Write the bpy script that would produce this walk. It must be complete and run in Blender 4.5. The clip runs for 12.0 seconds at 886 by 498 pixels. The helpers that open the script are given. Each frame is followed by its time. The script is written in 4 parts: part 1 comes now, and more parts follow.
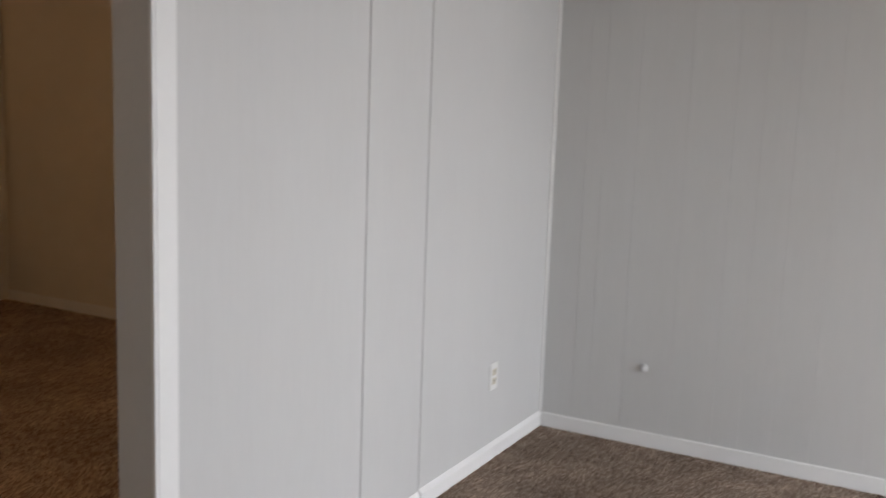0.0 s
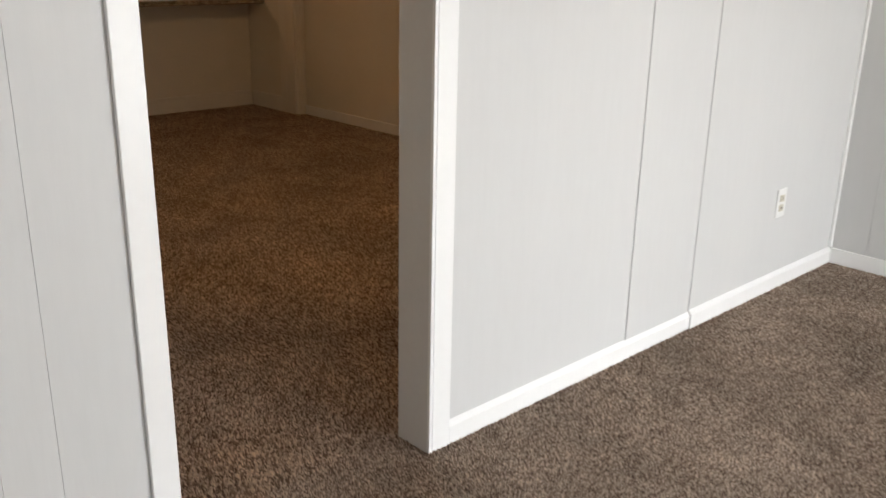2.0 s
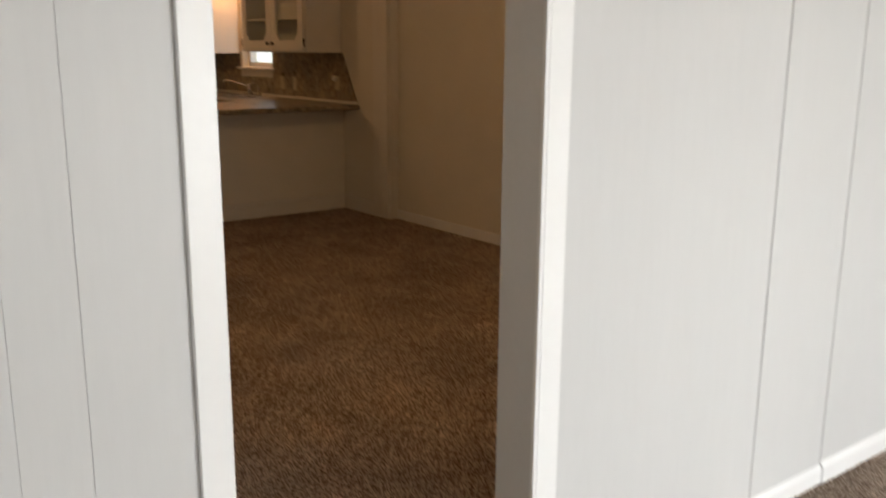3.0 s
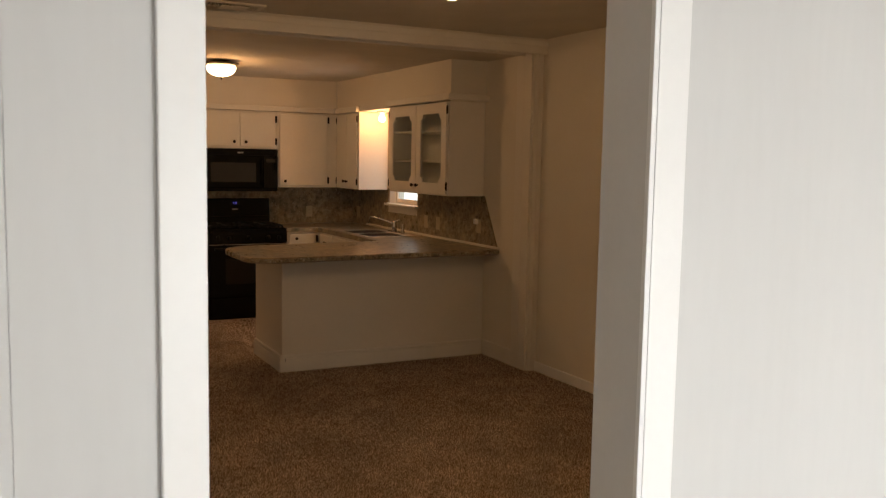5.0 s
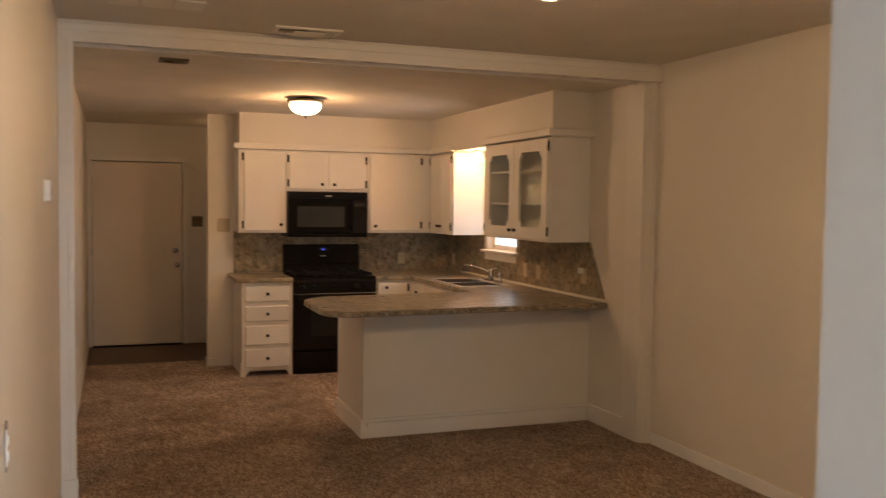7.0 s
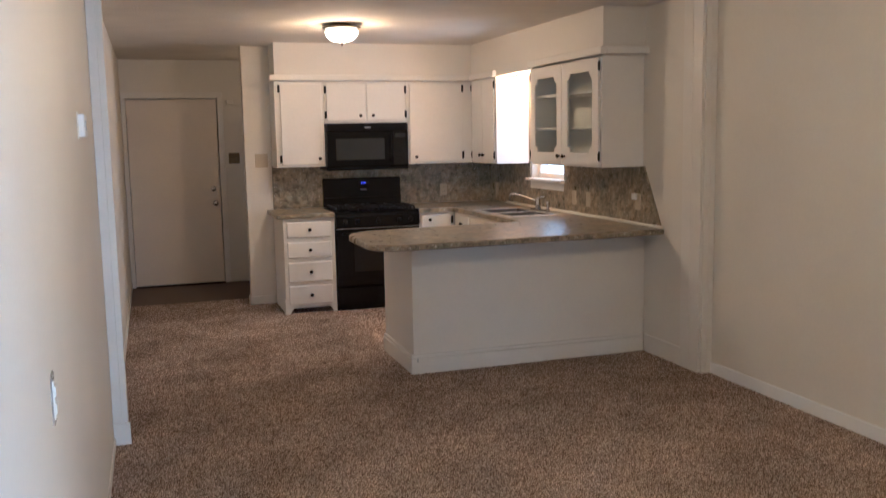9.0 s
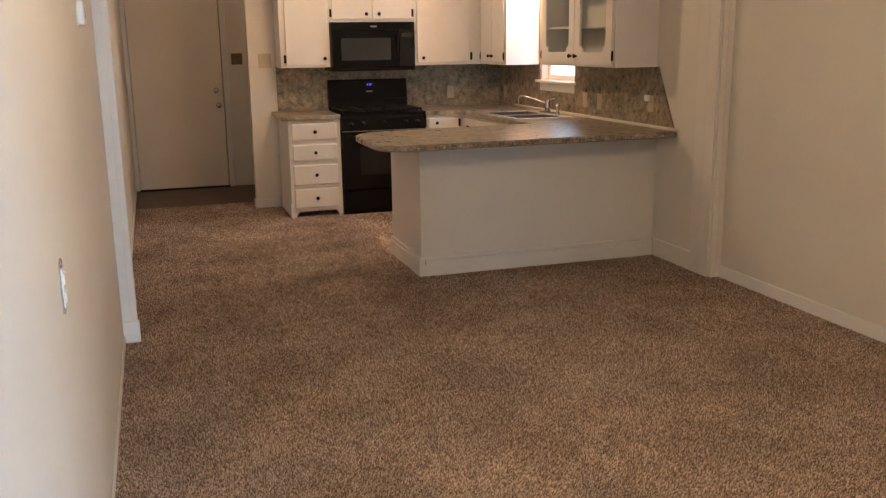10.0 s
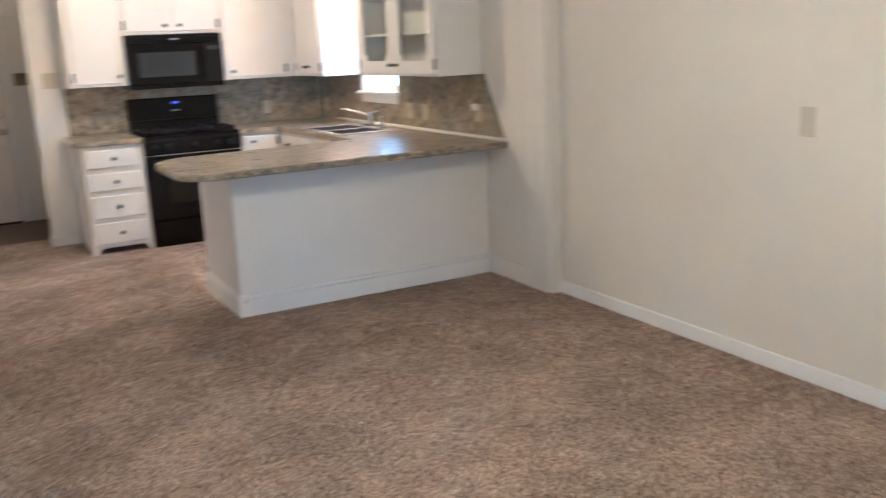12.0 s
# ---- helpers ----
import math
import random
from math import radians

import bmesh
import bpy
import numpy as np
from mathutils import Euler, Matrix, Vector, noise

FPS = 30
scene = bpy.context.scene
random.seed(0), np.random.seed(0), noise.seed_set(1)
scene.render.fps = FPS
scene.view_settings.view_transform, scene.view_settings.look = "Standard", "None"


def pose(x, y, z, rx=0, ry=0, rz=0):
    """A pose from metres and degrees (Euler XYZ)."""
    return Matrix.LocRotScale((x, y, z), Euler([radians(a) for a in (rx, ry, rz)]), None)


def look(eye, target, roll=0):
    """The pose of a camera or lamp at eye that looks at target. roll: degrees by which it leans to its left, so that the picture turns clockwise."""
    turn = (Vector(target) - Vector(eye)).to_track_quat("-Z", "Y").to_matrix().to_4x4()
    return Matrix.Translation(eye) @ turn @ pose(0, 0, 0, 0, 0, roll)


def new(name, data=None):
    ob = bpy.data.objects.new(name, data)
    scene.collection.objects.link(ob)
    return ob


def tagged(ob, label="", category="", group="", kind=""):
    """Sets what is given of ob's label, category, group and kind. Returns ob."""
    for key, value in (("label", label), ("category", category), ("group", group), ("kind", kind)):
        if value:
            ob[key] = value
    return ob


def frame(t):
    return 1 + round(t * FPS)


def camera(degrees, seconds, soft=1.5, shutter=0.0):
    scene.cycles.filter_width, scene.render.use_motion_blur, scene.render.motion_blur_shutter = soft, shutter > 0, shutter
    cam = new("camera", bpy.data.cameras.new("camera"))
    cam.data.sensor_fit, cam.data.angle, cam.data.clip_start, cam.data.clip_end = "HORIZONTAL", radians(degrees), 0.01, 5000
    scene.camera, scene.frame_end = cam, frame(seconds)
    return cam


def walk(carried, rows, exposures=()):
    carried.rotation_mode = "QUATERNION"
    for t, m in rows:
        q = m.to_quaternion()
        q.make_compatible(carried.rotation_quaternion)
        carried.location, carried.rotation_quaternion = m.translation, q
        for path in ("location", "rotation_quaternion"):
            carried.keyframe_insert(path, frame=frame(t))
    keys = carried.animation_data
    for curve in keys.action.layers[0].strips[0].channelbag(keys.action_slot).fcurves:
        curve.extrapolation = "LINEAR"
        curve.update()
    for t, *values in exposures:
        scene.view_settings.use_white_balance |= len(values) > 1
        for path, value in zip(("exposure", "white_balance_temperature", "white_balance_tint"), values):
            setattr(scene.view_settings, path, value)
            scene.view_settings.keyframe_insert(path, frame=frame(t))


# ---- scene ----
cam = camera(53.1, 12.0, soft=1.2, shutter=0.5)
PATH = [
    (0, (-1.47, -1.584, 1.425), (0.265, -0.627, 1.157), 2.0),
    (0.5, (-1.49, -1.624, 1.364), (0.12, -0.488, 1.021), 2.1),
    (1, (-1.493, -1.62, 1.339), (0.004, -0.384, 0.861), 3.0),
    (1.5, (-1.483, -1.588, 1.287), (-0.086, -0.291, 0.681), 2.7),
    (2, (-1.436, -1.549, 1.293), (-0.127, -0.174, 0.662), 1.1),
    (2.5, (-1.348, -1.441, 1.309), (-0.087, 0.005, 0.743), 0.7),
    (3, (-1.296, -1.342, 1.369), (-0.105, 0.204, 0.931), 0.4),
    (3.5, (-1.236, -1.305, 1.496), (-0.183, 0.36, 1.15), 0.9),
    (5.5, (-0.887, -1.002, 1.628), (0.013, 0.778, 1.47), 0.5),
    (6, (-0.824, -0.82, 1.624), (0.052, 0.974, 1.496), -0.2),
    (6.5, (-0.705, -0.663, 1.622), (0.095, 1.166, 1.499), 0.5),
    (7, (-0.603, -0.504, 1.614), (0.093, 1.368, 1.513), 0.7),
    (7.2, (-0.607, -0.462, 1.616), (0.042, 1.426, 1.521), 0.8),
    (9, (-0.616, -0.257, 1.582), (0.002, 1.628, 1.33), -1.1),
    (9.5, (-0.654, -0.254, 1.552), (-0.055, 1.619, 1.181), -1.3),
    (10, (-0.631, -0.192, 1.521), (-0.034, 1.662, 1.069), -0.8),
    (10.5, (-0.56, -0.096, 1.521), (-0.014, 1.771, 1.055), 0.7),
    (11, (-0.44, 0.069, 1.529), (0.028, 1.959, 1.07), 1.3),
    (11.5, (-0.346, 0.165, 1.535), (0.247, 2.02, 1.079), -0.2),
    (12, (-0.367, 0.265, 1.543), (0.562, 1.978, 1.093), -2.5),
]

EXPOSURES = [(0.0, -0.76, 6450, 12), (0.8, -0.42, 6600, 12), (1.5, -0.13, 6650, 10), (3.5, -0.17, 6800, 8), (5.5, 0.15, 6850, 8), (6.0, 0.33, 6900, 9), (6.5, 0.44, 7000, 10), (7.0, 0.88, 5900, 7), (7.25, 0.92, 5650, 7), (9.0, 1.45, 4250, 2), (9.5, 1.43, 4470, 0), (10.0, 1.45, 4950, 3), (10.5, 1.86, 4170, -3), (11.0, 1.92, 4150, -1), (11.5, 2.32, 4050, -3), (12.0, 2.28, 3850, -3)]
walk(cam, [(t, look(eye, target, roll)) for t, eye, target, roll in PATH], EXPOSURES)

# ---- plan, in metres: partition with the open doorway lies along y = 0 ----
XL, XR = -0.873, 2.825          # dining room side walls
XK = 2.748                      # kitchen side wall behind the counter
YB = 8.34                       # kitchen back wall
YD = 9.88                       # entry door wall
XA0, XA1, YA0 = -2.9, 2.457, -3.9   # front room
OL, OR = -0.714, 0.0            # doorway in the partition
YF, YBK = 0.012, 0.130          # partition faces
ZA, ZD, ZK = 2.44, 2.558, 2.455     # ceilings
UC, UX = 7.995, 2.412           # fronts of the wall cabinets
BASE_Y = 7.70
CT = 0.915                      # counter height
LX, LY = 0.85, 6.62             # kitchen ceiling light

# ---- world, lamps ----
world = bpy.data.worlds.new("world")
scene.world = world
world.use_nodes = True
wn = world.node_tree
sky = wn.nodes.new("ShaderNodeTexSky")
sky.sky_type, sky.sun_disc = "NISHITA", False
sky.sun_elevation, sky.sun_rotation = radians(48), radians(200)
wn.links.new(sky.outputs[0], wn.nodes["Background"].inputs[0])
wn.nodes["Background"].inputs[1].default_value = 0.12


def lamp(name, kind, place, power, colour, **more):
    d = bpy.data.lights.new(name, kind)
    d.energy, d.color = power, colour
    for k, v in more.items():
        if k == "size":
            d.size = v
        elif k == "size_y":
            d.shape = "RECTANGLE"
            d.size_y = v
        elif k == "spread":
            d.spread = v
        elif k == "radius":
            d.shadow_soft_size = v
        elif k == "angle":
            d.angle = v
    ob = new(name, d)
    ob.matrix_world = place
    return ob


lamp("sun", "SUN", look((0, -8, 9), (0, 0, 0)), 2.5, (1, 0.95, 0.87), angle=radians(0.5))
DAY, WARM = (0.94, 0.955, 1.0), (1.0, 0.505, 0.185)
lamp("window_light", "AREA", look((1.15, YA0 - 0.03, 1.08), (0.75, 0, -0.9)), 84, DAY, size=2.05, size_y=1.85, spread=radians(135))
lamp("window_light", "AREA", look((-1.75, YA0 - 0.03, 1.08), (-1.4, 0, -1.2)), 11, DAY, size=1.2, size_y=1.85, spread=radians(140))
lamp("kitchen_window_light", "AREA", look((XK + 0.16, 6.97, 1.63), (0, 6.97, 1.63)), 2.4, DAY, size=0.66, size_y=0.86)
lamp("kitchen_bulb", "POINT", pose(LX, LY, 2.31), 10, (1.0, 0.465, 0.165), radius=0.12)
lamp("hall_bulb", "POINT", pose(0.45, 9.15, 2.31), 0.25, (1.0, 0.465, 0.165), radius=0.09)
lamp("sink_bulb", "POINT", pose(2.55, 7.12, 2.02), 5.2, (1.0, 0.41, 0.13), radius=0.04)
lamp("dining_bulb", "POINT", pose(0.66, 2.065, 2.42), 5.5, WARM, radius=0.05)
lamp("dining_bulb", "POINT", pose(0.84, 1.865, 2.42), 5.5, WARM, radius=0.05)

# ---- materials ----
MATS = {}


def mat(name, colour, rough=0.6, metal=0.0, spots=0.06, scale=6.0, grain=90.0, bump=0.08, depth=0.002, second=None, mix=(0.45, 0.6), stretch=(1, 1, 1), vary=0.0, sheen=0.0, spec=0.5):
    """Painted or plain surface: colour drifting at a large scale, grain at a small one, fine relief."""
    m = bpy.data.materials.new(name)
    m.use_nodes = True
    t = m.node_tree
    N, L = t.nodes, t.links
    b = N["Principled BSDF"]
    b.inputs["Roughness"].default_value = rough
    b.inputs["Metallic"].default_value = metal
    b.inputs["Specular IOR Level"].default_value = spec
    if sheen:
        b.inputs["Sheen Weight"].default_value = sheen
    tc = N.new("ShaderNodeTexCoord")
    mp = N.new("ShaderNodeMapping")
    mp.inputs["Scale"].default_value = stretch
    L.new(tc.outputs["Object"], mp.inputs[0])
    n1, n2 = N.new("ShaderNodeTexNoise"), N.new("ShaderNodeTexNoise")
    for n, s, dt in ((n1, scale, 4), (n2, grain, 3)):
        n.inputs["Scale"].default_value = s
        n.inputs["Detail"].default_value = dt
        L.new(mp.outputs[0], n.inputs["Vector"])
    ramp = N.new("ShaderNodeValToRGB")
    c = Vector(colour)
    two = Vector(second) if second else c * (1 - 2 * spots)
    ramp.color_ramp.elements[0].position, ramp.color_ramp.elements[1].position = mix if second else (0.3, 0.7)
    ramp.color_ramp.elements[0].color = (*two, 1)
    ramp.color_ramp.elements[1].color = (*c, 1)
    L.new(n1.outputs[0], ramp.inputs[0])
    last = ramp.outputs[0]
    h = N.new("ShaderNodeHueSaturation")
    mr = N.new("ShaderNodeMapRange")
    mr.inputs["To Min"].default_value, mr.inputs["To Max"].default_value = 1 - spots - vary, 1 + spots + vary
    L.new(n2.outputs[0], mr.inputs[0])
    L.new(mr.outputs[0], h.inputs["Value"])
    L.new(last, h.inputs["Color"])
    L.new(h.outputs[0], b.inputs["Base Color"])
    rr = N.new("ShaderNodeMapRange")
    rr.inputs["To Min"].default_value, rr.inputs["To Max"].default_value = max(0.02, rough - 0.08), min(1, rough + 0.08)
    L.new(n1.outputs[0], rr.inputs[0])
    L.new(rr.outputs[0], b.inputs["Roughness"])
    bp = N.new("ShaderNodeBump")
    bp.inputs["Strength"].default_value, bp.inputs["Distance"].default_value = bump, depth
    L.new(n2.outputs[0], bp.inputs["Height"])
    L.new(bp.outputs[0], b.inputs["Normal"])
    MATS[name] = m
    return m


def glow(name, colour, power):
    m = bpy.data.materials.new(name)
    m.use_nodes = True
    b = m.node_tree.nodes["Principled BSDF"]
    b.inputs["Base Color"].default_value = (0.9, 0.88, 0.84, 1)
    b.inputs["Emission Color"].default_value = (*colour, 1)
    b.inputs["Emission Strength"].default_value = power
    return m


PANEL = mat("panel_paint", (0.63, 0.63, 0.622), 0.5, spots=0.025, scale=1.8, grain=60, bump=0.12, stretch=(1, 1, 0.12))
TRIM = mat("trim_paint", (0.88, 0.88, 0.87), 0.35, spots=0.02, scale=4, grain=50, bump=0.08)
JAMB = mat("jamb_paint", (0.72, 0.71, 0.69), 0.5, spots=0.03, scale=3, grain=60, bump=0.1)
CREAM = mat("cream_wall_paint", (0.78, 0.742, 0.665), 0.55, spots=0.03, scale=1.5, grain=55, bump=0.15)
CEIL = mat("ceiling_texture", (0.74, 0.70, 0.62), 0.9, spots=0.05, scale=3, grain=70, bump=0.9, depth=0.008)
WHITE = mat("cabinet_paint", (0.81, 0.78, 0.72), 0.38, spots=0.03, scale=2.5, grain=45, bump=0.08)
DOORP = mat("door_paint", (0.80, 0.72, 0.62), 0.45, spots=0.04, scale=1.6, grain=40, bump=0.06)
BLACK = mat("black_enamel", (0.005, 0.005, 0.0055), 0.2, spec=0.22, spots=0.1, scale=5, grain=60, bump=0.02)
BLACKM = mat("black_iron", (0.007, 0.0065, 0.0065), 0.5, spec=0.25, spots=0.2, scale=9, grain=80, bump=0.1)
BLACKG = mat("black_glass", (0.004, 0.004, 0.0045), 0.06, spec=0.5, spots=0.05, scale=4, grain=30, bump=0.0)
BRONZE = mat("dark_bronze", (0.035, 0.024, 0.018), 0.35, 0.8, spots=0.2, scale=14, grain=90)
CHROME = mat("chrome", (0.55, 0.55, 0.56), 0.18, 1.0, spots=0.04, scale=6, grain=60, bump=0.01)
STEEL = mat("brushed_steel", (0.55, 0.54, 0.52), 0.32, 1.0, spots=0.1, scale=8, grain=120, bump=0.03)
IVORY = mat("ivory_plastic", (0.80, 0.77, 0.68), 0.35, spots=0.03, scale=8, grain=60, bump=0.02)
PLATE = mat("white_plastic", (0.82, 0.82, 0.80), 0.3, spots=0.02, scale=8, grain=60, bump=0.02)
IVORY2 = mat("aged_ivory_plastic", (0.60, 0.56, 0.46), 0.4, spots=0.03, scale=8, grain=60, bump=0.02)
BEIGE = mat("beige_plastic", (0.56, 0.49, 0.36), 0.4, spots=0.05, scale=8, grain=60, bump=0.02)
GREYW = mat("grey_window_mesh", (0.035, 0.037, 0.038), 0.1, spots=0.1, scale=3, grain=200, bump=0.02)
BRASS = mat("aged_brass", (0.22, 0.16, 0.09), 0.4, 0.6, spots=0.2, scale=12, grain=60, bump=0.03)
DARK = mat("dark_gap", (0.03, 0.027, 0.025), 0.9)
PLASTER = mat("bare_gypsum", (0.40, 0.36, 0.31), 0.9, spots=0.2, scale=30, grain=90, bump=0.5)
VINYL = mat("entry_vinyl", (0.105, 0.058, 0.040), 0.45, spots=0.15, scale=5, grain=60, bump=0.08, stretch=(1, 0.15, 1))
BLUE = glow("clock_digits", (0.02, 0.05, 1.0), 0.5)
SHADE = glow("lit_glass_shade", (1.0, 0.70, 0.40), 9.0)
SHADE_DIM = glow("dim_glass_shade", (1.0, 0.62, 0.30), 1.2)


def carpet_mat():
    m = mat("carpet_pile", (0.215, 0.165, 0.128), 1.0, spots=0.1, scale=3.0, grain=260, bump=0.6, depth=0.006, spec=0.1)
    t = m.node_tree
    N, L = t.nodes, t.links
    v = N.new("ShaderNodeTexNoise")
    v.inputs["Scale"].default_value, v.inputs["Detail"].default_value = 300, 2
    tc = N["Texture Coordinate"]
    L.new(tc.outputs["Object"], v.inputs["Vector"])
    g = N.new("ShaderNodeNewGeometry")
    add = N.new("ShaderNodeMath")
    add.operation = "MULTIPLY_ADD"
    L.new(g.outputs["Random Per Island"], add.inputs[0])
    add.inputs[1].default_value = 0.58
    fine = N.new("ShaderNodeMath")
    fine.operation = "MULTIPLY"
    L.new(v.outputs[0], fine.inputs[0])
    fine.inputs[1].default_value = 0.66
    L.new(fine.outputs[0], add.inputs[2])
    r = N.new("ShaderNodeValToRGB")
    e = r.color_ramp.elements
    e[0].position, e[0].color = 0.27, (0.116, 0.075, 0.058, 1)
    e[1].position, e[1].color = 1.0, (0.97, 0.83, 0.69, 1)
    k = e.new(0.60)
    k.color = (0.335, 0.242, 0.184, 1)
    L.new(add.outputs[0], r.inputs[0])
    mx = N.new("ShaderNodeMix")
    mx.data_type, mx.blend_type = "RGBA", "MULTIPLY"
    big = N.new("ShaderNodeTexNoise")
    big.inputs["Scale"].default_value = 2.2
    L.new(tc.outputs["Object"], big.inputs["Vector"])
    br = N.new("ShaderNodeMapRange")
    br.inputs["From Min"].default_value, br.inputs["From Max"].default_value = 0.35, 0.65
    br.inputs["To Min"].default_value, br.inputs["To Max"].default_value = 0.75, 1.2
    L.new(big.outputs[0], br.inputs[0])
    lay = N.new("ShaderNodeTexNoise")
    lay.inputs["Scale"].default_value, lay.inputs["Detail"].default_value = 11.0, 4
    L.new(tc.outputs["Object"], lay.inputs["Vector"])
    lr = N.new("ShaderNodeMapRange")
    lr.inputs["From Min"].default_value, lr.inputs["From Max"].default_value = 0.35, 0.65
    lr.inputs["To Min"].default_value, lr.inputs["To Max"].default_value = 0.84, 1.16
    L.new(lay.outputs[0], lr.inputs[0])
    both = N.new("ShaderNodeMath")
    both.operation = "MULTIPLY"
    L.new(br.outputs[0], both.inputs[0])
    L.new(lr.outputs[0], both.inputs[1])
    mx.inputs[0].default_value = 0.62
    L.new(r.outputs[0], mx.inputs[6])
    L.new(both.outputs[0], mx.inputs[7])
    L.new(mx.outputs[2], N["Principled BSDF"].inputs["Base Color"])
    return m


CARPET = carpet_mat()


def granite_mat(name="granite_laminate", flecks=0.0):
    """Printed laminate: tan ground, grey-olive and pale blotches, small dark and pale flecks."""
    m = mat(name, (0.30, 0.25, 0.19), 0.3, spots=0.1, scale=14, grain=120, bump=0.02)
    t = m.node_tree
    N, L = t.nodes, t.links
    tc = N["Texture Coordinate"]

    def noise(scale, detail, rough=0.55, twist=0.0):
        n = N.new("ShaderNodeTexNoise")
        n.inputs["Scale"].default_value, n.inputs["Detail"].default_value = scale, detail
        n.inputs["Roughness"].default_value, n.inputs["Distortion"].default_value = rough, twist
        L.new(tc.outputs["Object"], n.inputs["Vector"])
        return n.outputs[0]

    def ramp(value, *stops):
        r = N.new("ShaderNodeValToRGB")
        e = r.color_ramp.elements
        e[0].position, e[0].color = stops[0][0], (*stops[0][1], 1)
        e[1].position, e[1].color = stops[-1][0], (*stops[-1][1], 1)
        for p, c in stops[1:-1]:
            e.new(p).color = (*c, 1)
        L.new(value, r.inputs[0])
        return r.outputs[0]

    def mixed(a, b, how, amount=1.0, factor=None):
        x = N.new("ShaderNodeMix")
        x.data_type, x.blend_type = "RGBA", how
        x.inputs[0].default_value = amount
        if factor is not None:
            L.new(factor, x.inputs[0])
        for k, v in ((6, a), (7, b)):
            if isinstance(v, tuple):
                x.inputs[k].default_value = (*v, 1)
            else:
                L.new(v, x.inputs[k])
        return x.outputs[2]

    ground = ramp(noise(19, 6, 0.58, 0.4), (0.33, (0.13, 0.112, 0.082)), (0.45, (0.255, 0.215, 0.152)), (0.56, (0.335, 0.285, 0.205)), (0.70, (0.46, 0.405, 0.31)))
    drift = ramp(noise(7, 4), (0.36, (0.72, 0.78, 0.78)), (0.50, (0.98, 0.97, 0.94)), (0.66, (1.22, 1.14, 1.0)))
    base = mixed(ground, drift, "MULTIPLY")
    white, black = (1.0, 1.0, 1.0), (0.0, 0.0, 0.0)
    pale = ramp(noise(75, 3, 0.5), (0.635 - flecks, black), (0.70 - flecks, white))
    base = mixed(base, (0.56, 0.53, 0.45), "MIX", factor=pale)
    dark = ramp(noise(60, 4, 0.6, 0.3), (0.30 + flecks, white), (0.37 + flecks, black))
    base = mixed(base, (0.05, 0.042, 0.032), "MIX", factor=dark)
    L.new(base, N["Principled BSDF"].inputs["Base Color"])
    return m


GRANITE = granite_mat()
GRANITE_EDGE = granite_mat("granite_laminate_edge", 0.06)


def glass_mat():
    m = bpy.data.materials.new("clear_glass")
    m.use_nodes = True
    b = m.node_tree.nodes["Principled BSDF"]
    b.inputs["Transmission Weight"].default_value = 1.0
    b.inputs["Roughness"].default_value = 0.02
    b.inputs["IOR"].default_value = 1.05
    b.inputs["Base Color"].default_value = (0.80, 0.83, 0.81, 1)
    return m


GLASS = glass_mat()

# ---- building helpers ----


def box(bm, x0, y0, z0, x1, y1, z1, bevel=0.0, seg=2):
    b = bmesh.new()
    bmesh.ops.create_cube(b, size=1)
    bmesh.ops.scale(b, vec=(abs(x1 - x0), abs(y1 - y0), abs(z1 - z0)), verts=b.verts)
    bmesh.ops.translate(b, vec=((x0 + x1) / 2, (y0 + y1) / 2, (z0 + z1) / 2), verts=b.verts)
    if bevel:
        bmesh.ops.bevel(b, geom=list(b.edges), offset=bevel, segments=seg, affect="EDGES", profile=0.5)
    merge(bm, b)
    return bm


def merge(bm, b):
    me = bpy.data.meshes.new("m")
    b.to_mesh(me)
    b.free()
    bm.from_mesh(me)
    bpy.data.meshes.remove(me)


def boxes(*rows, bevel=0.0):
    bm = bmesh.new()
    for r in rows:
        box(bm, *r, bevel=bevel)
    return bm


def turned(profile, centre, axis="z", seg=24):
    """A lathed solid: (radius, height) pairs round an axis through centre."""
    bm = bmesh.new()
    rings = []
    for r, h in profile:
        rings.append([bm.verts.new((max(r, 1e-4) * math.cos(a), max(r, 1e-4) * math.sin(a), h)) for a in [2 * math.pi * i / seg for i in range(seg)]])
    for a, b in zip(rings, rings[1:]):
        for i in range(seg):
            f = bm.faces.new((a[i], a[(i + 1) % seg], b[(i + 1) % seg], b[i]))
            f.smooth = True
    bm.faces.new(rings[0][::-1])
    bm.faces.new(rings[-1])
    rot = {"z": Matrix(), "x": Matrix.Rotation(radians(90), 4, "Y"), "-x": Matrix.Rotation(radians(-90), 4, "Y"), "-y": Matrix.Rotation(radians(90), 4, "X"), "y": Matrix.Rotation(radians(-90), 4, "X"), "-z": Matrix.Rotation(radians(180), 4, "X")}[axis]
    bmesh.ops.transform(bm, matrix=Matrix.Translation(centre) @ rot, verts=bm.verts)
    bmesh.ops.recalc_face_normals(bm, faces=bm.faces)
    return bm


